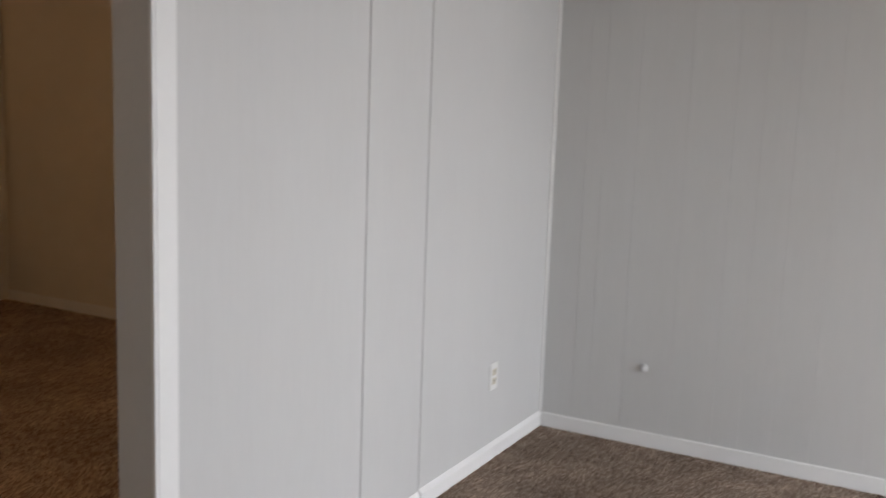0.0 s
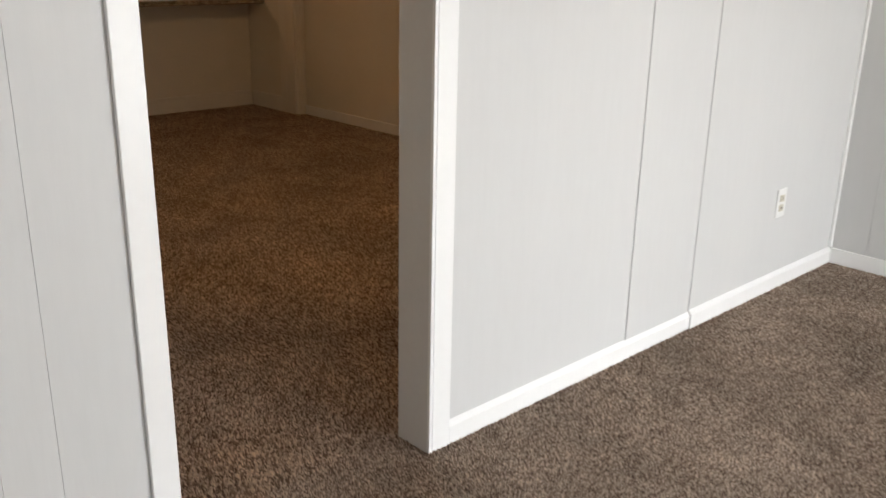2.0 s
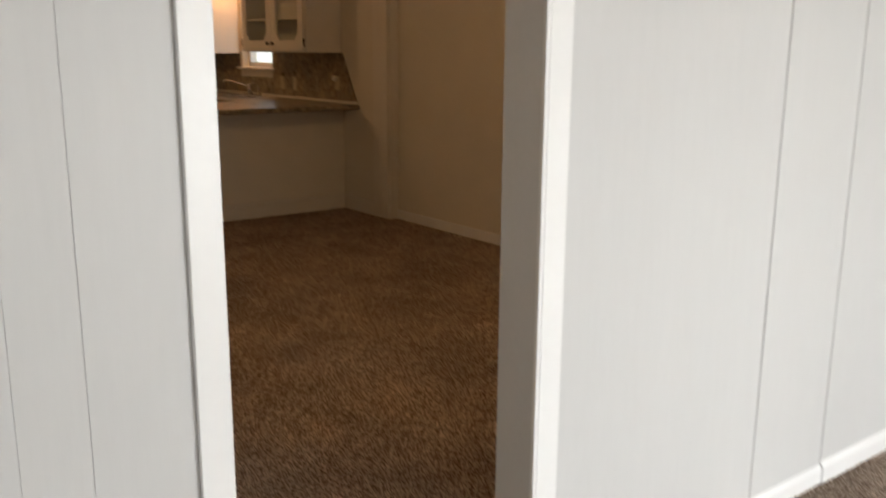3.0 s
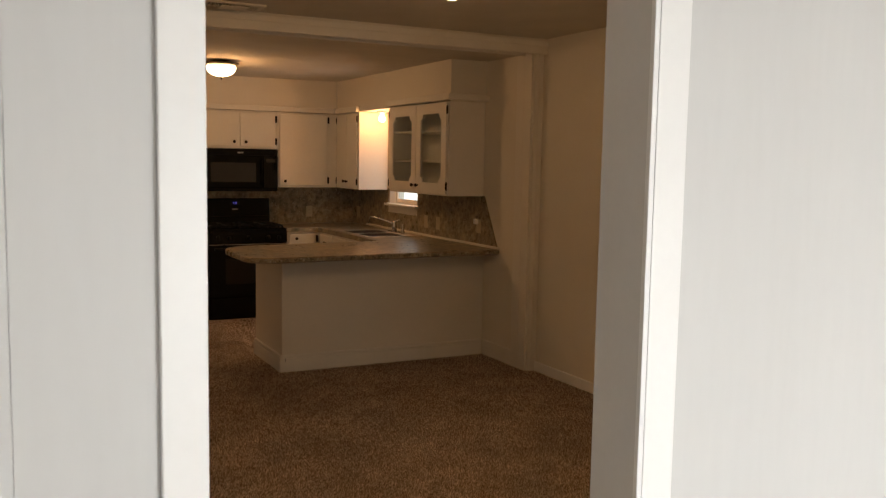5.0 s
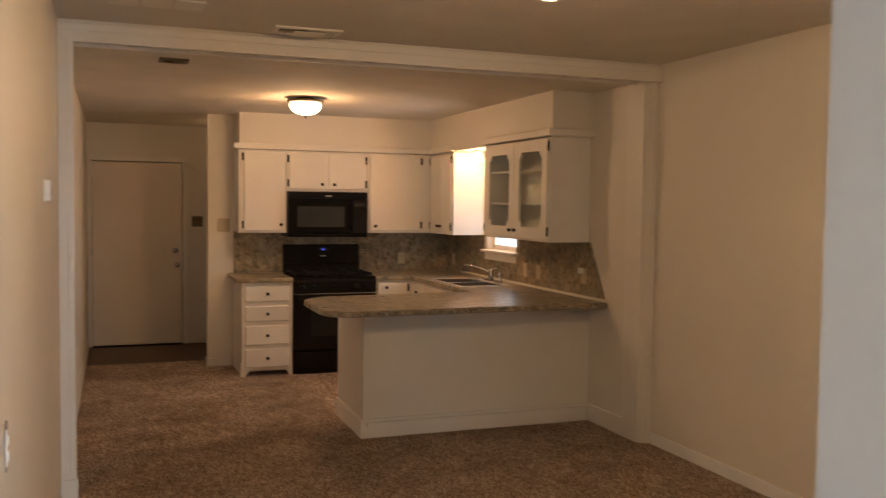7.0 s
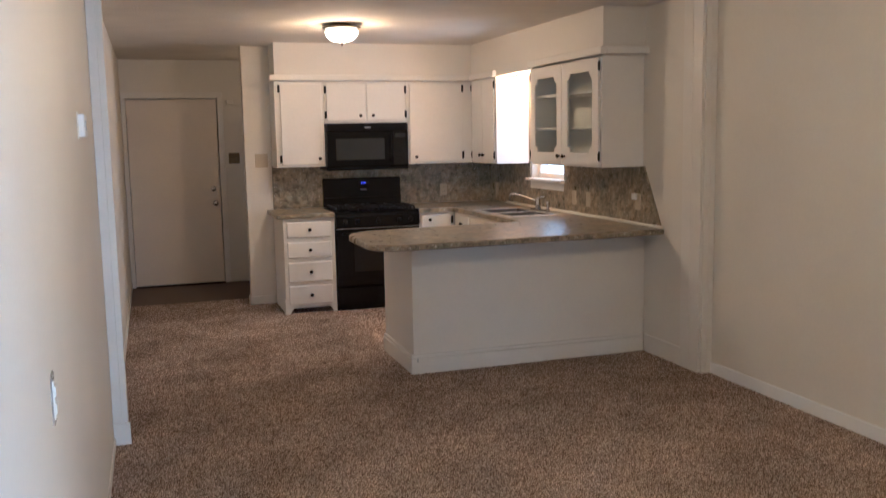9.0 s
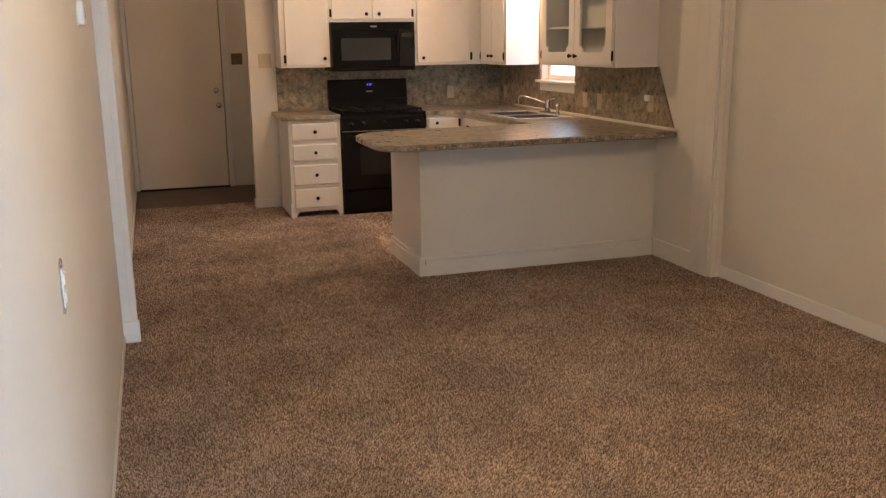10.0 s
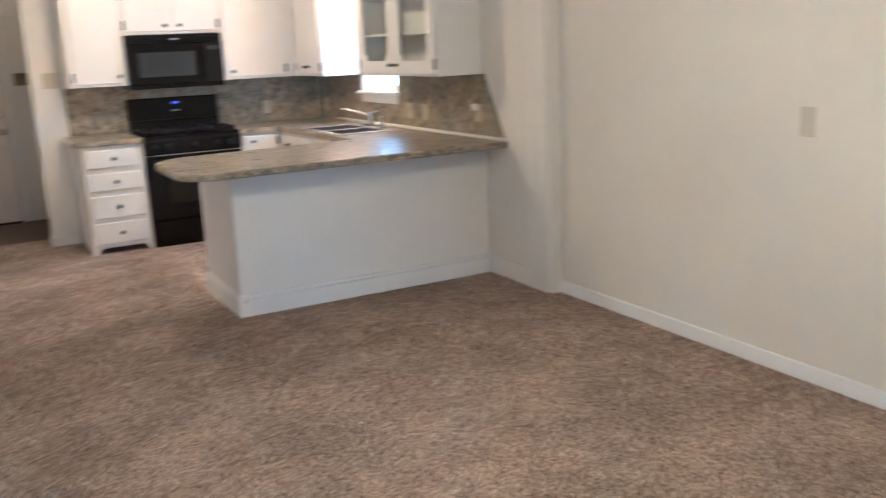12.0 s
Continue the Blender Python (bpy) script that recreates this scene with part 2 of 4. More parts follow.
def prism(outline, z0, z1, bevel=0.0, axis="z"):
    """An outline drawn out between two levels. axis z: outline in (x, y); x: in (y, z); y: in (x, z)."""
    bm = bmesh.new()
    put = {"z": lambda a, b, c: (a, b, c), "x": lambda a, b, c: (c, a, b), "y": lambda a, b, c: (a, c, b)}[axis]
    lo = [bm.verts.new(put(a, b, z0)) for a, b in outline]
    hi = [bm.verts.new(put(a, b, z1)) for a, b in outline]
    bm.faces.new(lo[::-1])
    bm.faces.new(hi)
    n = len(lo)
    for i in range(n):
        bm.faces.new((lo[i], lo[(i + 1) % n], hi[(i + 1) % n], hi[i]))
    bmesh.ops.recalc_face_normals(bm, faces=bm.faces)
    if bevel:
        edges = [e for e in bm.edges if (e.verts[0] in lo) == (e.verts[1] in lo)]
        bmesh.ops.bevel(bm, geom=edges, offset=bevel, segments=3, affect="EDGES", profile=0.5)
    return bm


def tube(points, radius, seg=12):
    """A round bar that follows points."""
    bm = bmesh.new()
    rings = []
    pts = [Vector(p) for p in points]
    for i, p in enumerate(pts):
        d = (pts[min(i + 1, len(pts) - 1)] - pts[max(i - 1, 0)]).normalized()
        q = d.to_track_quat("Z", "Y")
        rings.append([bm.verts.new(p + q @ Vector((radius * math.cos(a), radius * math.sin(a), 0))) for a in [2 * math.pi * k / seg for k in range(seg)]])
    for a, b in zip(rings, rings[1:]):
        for k in range(seg):
            bm.faces.new((a[k], a[(k + 1) % seg], b[(k + 1) % seg], b[k])).smooth = True
    bm.faces.new(rings[0][::-1])
    bm.faces.new(rings[-1])
    bmesh.ops.recalc_face_normals(bm, faces=bm.faces)
    return bm


def thing(name, place, label, category, group="", kind=""):
    ob = new(name)
    ob.location = place
    ob.empty_display_size = 0.05
    return tagged(ob, label, category, group, kind)


def root_place(ob):
    p = Vector((0, 0, 0))
    while ob is not None:
        p += ob.location
        ob = ob.parent
    return p


def part(name, bm, material, parent, label=""):
    """Links a bmesh, drawn in the place's own coordinates, as one mesh under a thing or a part."""
    if parent is not None:
        bmesh.ops.translate(bm, vec=-root_place(parent), verts=bm.verts)
    me = bpy.data.meshes.new(name)
    bm.to_mesh(me)
    bm.free()
    me.materials.append(material)
    ob = new(name, me)
    ob.parent = parent
    if label:
        tagged(ob, label)
    return ob


def solid(name, bm, material, label, category, kind="structure", group=""):
    """A thing that is one mesh."""
    ob = part(name, bm, material, None)
    return tagged(ob, label, category, group, kind)

# ---- structure: floors, walls, ceilings ----
T = 0.12
floor = solid("floor", boxes((XA0 - T, YA0 - T, -0.1, XA1 + T, YBK - 0.004, 0.0), (XL - T, YBK - 0.004, -0.1, XR + 0.2, 8.72, 0.0)), CARPET, "brown and grey speckled cut pile carpet over all rooms", "carpet")
solid("floor_entry", boxes((XL - T, 8.72, -0.1, 1.6, YD + T, -0.006)), VINYL, "dark brown worn vinyl floor at the entry door", "floor")

# partition between front room and dining room, with the open doorway
PC = YF + 0.006
wall_partition = solid("wall_partition", boxes((XA0 - T, PC, 0, OL - 0.018, YBK - 0.004, ZD + 0.1), (OR + 0.018, PC, 0, 3.0, YBK - 0.004, ZD + 0.1), (OL - 0.018, PC, 2.05, OR + 0.018, YBK - 0.004, ZD + 0.1)), PANEL, "off-white painted panelled partition wall with an open doorway", "wall")
solid("wall_front_east", boxes((XA1 + 0.006, YA0 - T, 0, XA1 + T, PC, ZA + 0.1)), PANEL, "grey-white painted panelled wall of the front room", "wall")
wall_front_east = bpy.data.objects["wall_front_east"]
solid("wall_front_west", boxes((XA0 - T, YA0 - T, 0, XA0, PC, ZA + 0.1)), PANEL, "off-white painted side wall of the front room", "wall")
W0, W1, WZ0, WZ1 = 0.10, 2.20, 0.14, 2.04
V0, V1 = -2.35, -1.15
solid("wall_front_south", boxes((XA0, YA0 - T, 0, V0, YA0, ZA + 0.1), (W1, YA0 - T, 0, XA1 + 0.006, YA0, ZA + 0.1), (V1, YA0 - T, 0, W0, YA0, ZA + 0.1), (V0, YA0 - T, 0, V1, YA0, WZ0), (V0, YA0 - T, WZ1, V1, YA0, ZA + 0.1), (W0, YA0 - T, 0, W1, YA0, WZ0), (W0, YA0 - T, WZ1, W1, YA0, ZA + 0.1)), PANEL, "off-white wall with two tall windows behind the walker", "wall")
solid("ceiling_front", boxes((XA0, YA0, ZA, XA1 + 0.006, PC, ZA + 0.1)), CEIL, "white textured ceiling of the front room", "ceiling")

# dining room, kitchen, hall
solid("wall_dining_west", boxes((XL - T, YBK - 0.004, 0, XL, YD + T, ZD + 0.1)), CREAM, "cream painted long side wall of dining room and hall", "wall")
solid("wall_dining_east", boxes((XR, YBK - 0.004, 0, XR + 0.2, 4.66, ZD + 0.1)), CREAM, "cream painted side wall of the dining room", "wall")
KW0, KW1, KWZ0, KWZ1 = 6.64, 7.30, 1.19, 2.06
solid("wall_kitchen_east", boxes((XK, 4.66, 0, XR + 0.2, KW0, ZD + 0.1), (XK, KW1, 0, XR + 0.2, YB + T, ZD + 0.1), (XK, KW0, 0, XR + 0.2, KW1, KWZ0), (XK, KW0, KWZ1, XR + 0.2, KW1, ZD + 0.1)), CREAM, "cream painted kitchen wall with a small window over the sink", "wall")
solid("wall_kitchen_north", boxes((0.250, YB, 0, XK, YB + T, ZD + 0.1)), CREAM, "cream painted kitchen back wall behind the range", "wall")
solid("wall_hall_east", boxes((0.60, YB + T, 0, 0.72, YD, ZD + 0.1)), CREAM, "cream painted hall wall", "wall")
solid("wall_entry", boxes((XL, YD, 0, -0.825, YD + T, ZD + 0.1), (0.125, YD, 0, 0.72, YD + T, ZD + 0.1), (-0.825, YD, 2.045, 0.125, YD + T, ZD + 0.1)), CREAM, "cream painted end wall round the entry door", "wall")
# unseen panel, added to keep outside light out of the door gaps
solid("door_light_stop", boxes((XL - T, YD + T + 0.002, -0.1, 0.9, YD + T + 0.06, ZD + 0.1)), CREAM, "unseen plain panel added behind the entry door to stop light leaks", "wall")
solid("ceiling_dining", boxes((XL, YBK - 0.004, ZD, XR, 4.575, ZD + 0.1)), CEIL, "white popcorn-textured ceiling of the dining room", "ceiling")
solid("ceiling_kitchen", boxes((XL, 4.735, ZK, XK, YD, ZK + 0.22)), CEIL, "white textured kitchen and hall ceiling", "ceiling")

# cased beam between dining room and kitchen
beam = thing("ceiling_beam", (1.0, 4.65, 2.44), "white painted cased ceiling beam on two pilasters", "beam", kind="structure")
part("beam_core", boxes((XL, 4.575, 2.462, XR, 4.735, ZD + 0.09)), CREAM, beam)
part("front_casing", boxes((XL, 4.557, 2.440, XR, 4.575, 2.523), (XL, 4.549, 2.498, XR, 4.5575, 2.536), bevel=0.003), WHITE, beam)
part("bead", boxes((XL, 4.722, 2.440, XK, 4.734, 2.462), bevel=0.003), WHITE, beam)
post = thing("pilaster_west", (XL + 0.04, 4.62, 0), "white painted pilaster with base block beside the wall", "pilaster", kind="structure")
part("shaft", boxes((XL, 4.575, 0, XL + 0.072, 4.735, 2.4615), bevel=0.002), WHITE, post)
part("casing", boxes((XL, 4.557, 0.12, XL + 0.075, 4.575, 2.450), (XL, 4.551, 0.12, XL + 0.045, 4.5575, 2.450), bevel=0.003), WHITE, post)
part("plinth_block", boxes((XL, 4.548, 0, XL + 0.084, 4.575, 0.12), bevel=0.003), WHITE, post)
post = thing("pilaster_east", (XR - 0.04, 4.67, 0), "white painted pilaster with base block beside the counter", "pilaster", kind="structure")
part("shaft", boxes((XK - 0.016, 4.632, 0, XR, 4.735, 2.4615), bevel=0.002), WHITE, post)
part("casing", boxes((XK + 0.0, 4.614, 0.0, XR, 4.632, 2.450), (XK + 0.035, 4.608, 0.0, XR, 4.6145, 2.450), bevel=0.003), WHITE, post)
part("back_casing", boxes((XK - 0.016, 4.736, 0.0, XK, 4.84, 2.45), bevel=0.003), WHITE, post)


def board(name, x0, y0, x1, y1, h, thick, material, label):
    """A baseboard piece with a rounded top edge; the box spans (x0, y0) to (x1, y1) on the floor."""
    bm = boxes((x0, y0, 0, x1, y1, h), bevel=0.004)
    return solid(name, bm, material, label, "baseboard")


# front room trim: flush casing and baseboard
LBL = "white painted wooden baseboard, slightly uneven, on the carpet"
for x0, x1, y0, h in ((0.0774, 0.903, 0.0005, 0.070), (0.907, 1.294, 0.003, 0.066), (1.296, XA1, -0.002, 0.072), (XA0, OL - 0.0604, 0.0005, 0.068)):
    solid("baseboard", prism([(y0, 0), (YF, 0), (YF, h + 0.002), (y0 + 0.003, h - 0.010), (y0, h - 0.014)], x0, x1, axis="x"), TRIM, LBL, "baseboard")
board("baseboard", XA1 - 0.012, YA0, XA1, -0.003, 0.073, 0.012, TRIM, LBL)
board("baseboard", XR - 0.014, YBK, XR, 4.61, 0.080, 0.014, TRIM, "white painted wooden baseboard on the carpet")
board("baseboard", XL, YBK, XL + 0.008, 4.55, 0.045, 0.014, CREAM, "cream painted wooden baseboard on the carpet")
board("baseboard", XL, 4.735, XL + 0.010, YD, 0.07, 0.014, WHITE, "white painted wooden baseboard on the carpet")
board("baseboard", XK - 0.014, 4.84, XK, 5.30, 0.13, 0.014, WHITE, "white painted tall baseboard under the counter end")
board("baseboard", 0.236, YB - 0.012, 0.47, YB, 0.085, 0.012, WHITE, "white painted baseboard at the wall end")
board("baseboard", 0.238, YB - 0.012, 0.25, YB + T, 0.085, 0.012, WHITE, "white painted baseboard at the wall end")
solid("trim_corner", boxes((XA1 - 0.014, YF - 0.014, 0.073, XA1, YF, ZA), bevel=0.003), TRIM, "thin white painted corner strip", "trim")

door_frame = thing("door_frame", (OR, 0.06, 0), "white painted open doorway casing without a door", "door frame", kind="structure")
part("casing", boxes((OR + 0.0125, 0.0, 0, 0.077, YF, 2.05), bevel=0.0012), TRIM, door_frame)
part("casing", boxes((OL - 0.060, 0.0, 0, OL, YF, 2.05), bevel=0.0025), TRIM, door_frame)
part("casing", boxes((OL - 0.060, 0.0, 2.05, 0.077, YF, 2.12), bevel=0.0025), TRIM, door_frame)
part("jamb_edge", boxes((OR, -0.001, 0, OR + 0.0105, 0.010, 2.032), bevel=0.0015), TRIM, door_frame)
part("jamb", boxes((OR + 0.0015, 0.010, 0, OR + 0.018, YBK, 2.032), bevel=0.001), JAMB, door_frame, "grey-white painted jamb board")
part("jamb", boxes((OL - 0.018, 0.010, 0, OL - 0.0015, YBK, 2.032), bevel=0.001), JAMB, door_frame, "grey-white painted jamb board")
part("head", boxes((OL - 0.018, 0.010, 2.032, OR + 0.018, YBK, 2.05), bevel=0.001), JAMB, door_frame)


def wall_panels(owner, seams, face, z0, z1, along, gap=0.0006, ease=0.0005):
    """Sheets of panelling between seams, each a thin board with eased edges in front of the wall."""
    for a, b in zip(seams, seams[1:]):
        g = gap
        if along == "x":
            bm = boxes((a + g, face, z0, b - g, face + 0.006, z1), bevel=ease)
        else:
            bm = boxes((face, a + g, z0, face + 0.006, b - g, z1), bevel=ease)
        part("panel", bm, PANEL, owner)


wall_panels(wall_partition, [0.019, 0.905, 1.295, XA1 + 0.005], YF, 0.0, ZA, "x", 0.0030, 0.0012)
wall_panels(wall_partition, [XA0, -2.28, -1.87, -1.46, -1.25, -1.051, -0.945, OL - 0.019], YF, 0.0, ZA, "x", 0.0003, 0.0005)
wall_panels(wall_front_east, [YA0, -2.3, -1.95, -1.62, -1.43, -1.22, -1.06, -0.927, -0.812, -0.615, -0.392, -0.237, -0.153, YF], XA1, 0.0, ZA, "y", 0.0003)

# ---- windows ----


def window(name, place, label, frames, sill, panes):
    w = thing(name, place, label, "window", kind="structure")
    for f in frames:
        part("window_frame", boxes(f, bevel=0.004), WHITE if "kitchen" in label else TRIM, w)
    part("window_sill", boxes(*sill, bevel=0.004), WHITE if "kitchen" in label else TRIM, w)
    for p in panes:
        ob = part("pane", boxes(p), GLASS, w)
        ob.visible_shadow = False
    return w


y0, y1 = YA0 - 0.09, YA0 - 0.05
window("window_1", (1.15, YA0, WZ0), "wide double sash window behind the walker", [(W0, y0, WZ0, W0 + 0.05, y1, WZ1), (W1 - 0.05, y0, WZ0, W1, y1, WZ1), (1.12, y0, WZ0, 1.18, y1, WZ1), (W0 + 0.05, y0, WZ0, 1.12, y1, WZ0 + 0.05), (1.18, y0, WZ0, W1 - 0.05, y1, WZ0 + 0.05), (W0 + 0.05, y0, WZ1 - 0.05, 1.12, y1, WZ1), (1.18, y0, WZ1 - 0.05, W1 - 0.05, y1, WZ1)], [(W0 - 0.05, YA0 - 0.048, WZ0 - 0.03, W1 + 0.05, YA0 + 0.04, WZ0 - 0.002)], [(W0 + 0.05, y0 + 0.015, WZ0 + 0.05, 1.12, y0 + 0.019, WZ1 - 0.05), (1.18, y0 + 0.015, WZ0 + 0.05, W1 - 0.05, y0 + 0.019, WZ1 - 0.05)])
window("window_3", (-1.75, YA0, WZ0), "tall fixed window behind the walker", [(V0, y0, WZ0, V0 + 0.05, y1, WZ1), (V1 - 0.05, y0, WZ0, V1, y1, WZ1), (V0 + 0.05, y0, WZ0, V1 - 0.05, y1, WZ0 + 0.05), (V0 + 0.05, y0, WZ1 - 0.05, V1 - 0.05, y1, WZ1)], [(V0 - 0.05, YA0 - 0.048, WZ0 - 0.03, V1 + 0.05, YA0 + 0.04, WZ0 - 0.002)], [(V0 + 0.05, y0 + 0.015, WZ0 + 0.05, V1 - 0.05, y0 + 0.019, WZ1 - 0.05)])
x0, x1 = XK + 0.06, XK + 0.10
window("window_2", (XK, 6.97, KWZ0), "small kitchen sash window with bright daylight over the sink", [(x0, KW0, KWZ0, x1, KW0 + 0.045, KWZ1), (x0, KW1 - 0.045, KWZ0, x1, KW1, KWZ1), (x0, KW0 + 0.045, KWZ0, x1, KW1 - 0.045, KWZ0 + 0.045), (x0, KW0 + 0.045, KWZ1 - 0.045, x1, KW1 - 0.045, KWZ1), (x0, KW0 + 0.045, 1.60, x1, KW1 - 0.045, 1.64)], [(XK - 0.055, KW0 - 0.04, KWZ0 - 0.025, XK + 0.058, KW1 + 0.04, KWZ0 - 0.002), (XK - 0.014, KW0 - 0.02, KWZ0 - 0.095, XK, KW1 + 0.02, KWZ0 - 0.025)], [(x0 + 0.015, KW0 + 0.045, KWZ0 + 0.045, x0 + 0.019, KW1 - 0.045, 1.60), (x0 + 0.015, KW0 + 0.045, 1.64, x0 + 0.019, KW1 - 0.045, KWZ1 - 0.045)])

# ---- entry door ----
door = thing("door_1", (-0.35, YD, 0), "closed flat beige-painted entry door with knob and deadbolt", "door", kind="structure")
part("leaf", boxes((-0.818, YD + 0.002, 0.012, 0.117, YD + 0.04, 2.033), bevel=0.002), DOORP, door)
for a in ((-0.868, YD - 0.016, 0, -0.826, YD - 0.001, 2.045), (0.125, YD - 0.016, 0, 0.185, YD - 0.001, 2.045), (-0.868, YD - 0.016, 2.045, 0.185, YD - 0.001, 2.105)):
    part("door_casing", boxes(a, bevel=0.003), WHITE, door)
part("knob", turned([(0.030, 0), (0.030, 0.006), (0.012, 0.010), (0.012, 0.028), (0.026, 0.036), (0.029, 0.050), (0.022, 0.062), (0.0, 0.066)], (0.062, YD + 0.002, 0.895), "-y"), CHROME, door, "polished metal knob")
part("deadbolt", turned([(0.030, 0), (0.029, 0.010), (0.020, 0.014), (0.0, 0.016)], (0.046, YD + 0.002, 1.055), "-y"), CHROME, door, "polished metal deadbolt")
for z in (0.25, 1.05, 1.82):
    part("hinge", boxes((-0.832, YD - 0.014, z - 0.045, -0.819, YD - 0.002, z + 0.045), bevel=0.003), STEEL, door)
part("threshold", boxes((-0.825, YD - 0.02, -0.006, 0.125, YD + 0.05, 0.010), bevel=0.003), BLACKM, door, "dark threshold strip")

# ---- kitchen: soffit and wall cabinets ----
solid("soffit", boxes((0.508, UC, 2.115, XK, YB, ZK), (UX, 5.335, 2.115, XK, UC, ZK)), CREAM, "cream painted boxed soffit above the wall cabinets", "soffit")
LT = "white painted moulding along the top of the wall cabinets"
solid("trim_cabinet", boxes((0.455, UC - 0.045, 2.112, UX - 0.04, UC, 2.165), bevel=0.006), WHITE, LT, "moulding")
solid("trim_cabinet", boxes((UX - 0.040, 7.33, 2.112, UX, UC, 2.165), bevel=0.006), WHITE, LT, "moulding")
solid("trim_cabinet", boxes((UX - 0.045, 5.285, 2.125, UX, 6.54, 2.178), (UX, 5.285, 2.125, XK, 5.335, 2.178), bevel=0.006), WHITE, LT, "moulding")
KNOB = [(0.009, 0), (0.007, 0.010), (0.015, 0.016), (0.016, 0.022), (0.010, 0.028), (0.0, 0.030)]
UZ0, UZ1 = 1.322, 2.108


def knob(p, axis, owner):
    part("knob", turned(KNOB, p, axis, 14), BRONZE, owner, "dark bronze round knob")


def hinge(p, axis, owner):
    x, y, z = p
    if axis == "-y":
        bm = boxes((x - 0.010, y - 0.007, z - 0.035, x + 0.010, y, z + 0.035), (x - 0.005, y - 0.012, z - 0.022, x + 0.005, y - 0.005, z + 0.022), bevel=0.002)
    else:
        bm = boxes((x - 0.007, y - 0.010, z - 0.035, x, y + 0.010, z + 0.035), (x - 0.012, y - 0.005, z - 0.022, x - 0.005, y + 0.005, z + 0.022), bevel=0.002)
    part("hinge", bm, BLACKM, owner, "black exposed hinge")


def wall_cabinet(label, x0, x1, z0, z1, doors, hinges, knobs):
    c = thing("wall_cabinet", ((x0 + x1) / 2, YB, z0), label, "cabinet", "kitchen wall cabinets")
    part("body", boxes((x0, UC, z0, x1, YB - 0.013, z1), bevel=0.002), WHITE, c)
    for a, b in doors:
        d = part("door", boxes((a, UC - 0.019, z0 + 0.022, b, UC - 0.001, z1 - 0.022), bevel=0.005), WHITE, c)
        for kx, kz in knobs:
            if a < kx < b:
                knob((kx, UC - 0.019, kz), "-y", d)
        for hx, hz in hinges:
            if a - 0.03 < hx < b + 0.03:
                hinge((hx, UC - 0.012, hz), "-y", d)
    return c


wall_cabinet("white painted single-door wall cabinet with black hinges", 0.500, 0.950, UZ0, UZ1, [(0.548, 0.928)], [(0.538, 2.04), (0.538, 1.40)], [(0.895, 1.40)])
wall_cabinet("white painted short two-door wall cabinet above the microwave", 0.952, 1.745, 1.722, UZ1, [(0.975, 1.345), (1.357, 1.725)], [(0.965, 2.03), (0.965, 1.80), (1.735, 2.03), (1.735, 1.80)], [(1.292, 1.79), (1.412, 1.79)])
wall_cabinet("white painted wide single-door wall cabinet beside the microwave", 1.747, UX - 0.002, UZ0, UZ1, [(1.775, 2.30)], [(2.312, 2.04), (2.312, 1.40)], [(1.830, 1.39)])

corner = thing("wall_cabinet", (2.6, 7.66, UZ0), "white painted two-door wall cabinet beside the kitchen window", "cabinet", "kitchen wall cabinets")
part("body", boxes((UX, 7.345, UZ0, XK - 0.013, UC + 0.0, UZ1), bevel=0.002), WHITE, corner)
for a, b, k, hy in ((7.375, 7.655, 7.62, 7.365), (7.662, 7.945, 7.70, 7.955)):
    d = part("door", boxes((UX - 0.019, a, UZ0 + 0.022, UX - 0.001, b, UZ1 - 0.022), bevel=0.005), WHITE, corner)
    knob((UX - 0.019, k, 1.40), "-x", d)
    for z in (1.40, 2.04):
        hinge((UX - 0.012, hy, z), "-x", d)

# glass-fronted cabinet: carcass boards, shelves, two doors with notched openings
GY0, GY1, GZ0, GZ1 = 5.352, 6.555, 1.340, 2.125
g = thing("glass_cabinet", (2.58, 5.95, GZ0), "white painted wall cabinet with two glass doors and empty shelves", "cabinet", "kitchen wall cabinets")
part("side", boxes((UX, GY0, GZ0, XK - 0.002, GY0 + 0.018, GZ1), bevel=0.002), WHITE, g)
part("side", boxes((UX, GY1 - 0.018, GZ0, XK - 0.002, GY1, GZ1), bevel=0.002), WHITE, g)
part("bottom", boxes((UX, GY0 + 0.018, GZ0, XK - 0.002, GY1 - 0.018, GZ0 + 0.02)), WHITE, g)
part("top", boxes((UX, GY0 + 0.018, GZ1 - 0.02, XK - 0.002, GY1 - 0.018, GZ1)), WHITE, g)
part("back", boxes((XK - 0.012, GY0 + 0.018, GZ0 + 0.02, XK - 0.002, GY1 - 0.018, GZ1 - 0.02)), WHITE, g)
part("face_frame", boxes((UX, 5.935, GZ0 + 0.02, UX + 0.018, 5.965, GZ1 - 0.02)), WHITE, g)
for z in (1.615, 1.875):
    part("shelf", boxes((UX + 0.03, GY0 + 0.018, z, XK - 0.012, GY1 - 0.018, z + 0.018), bevel=0.002), WHITE, g)


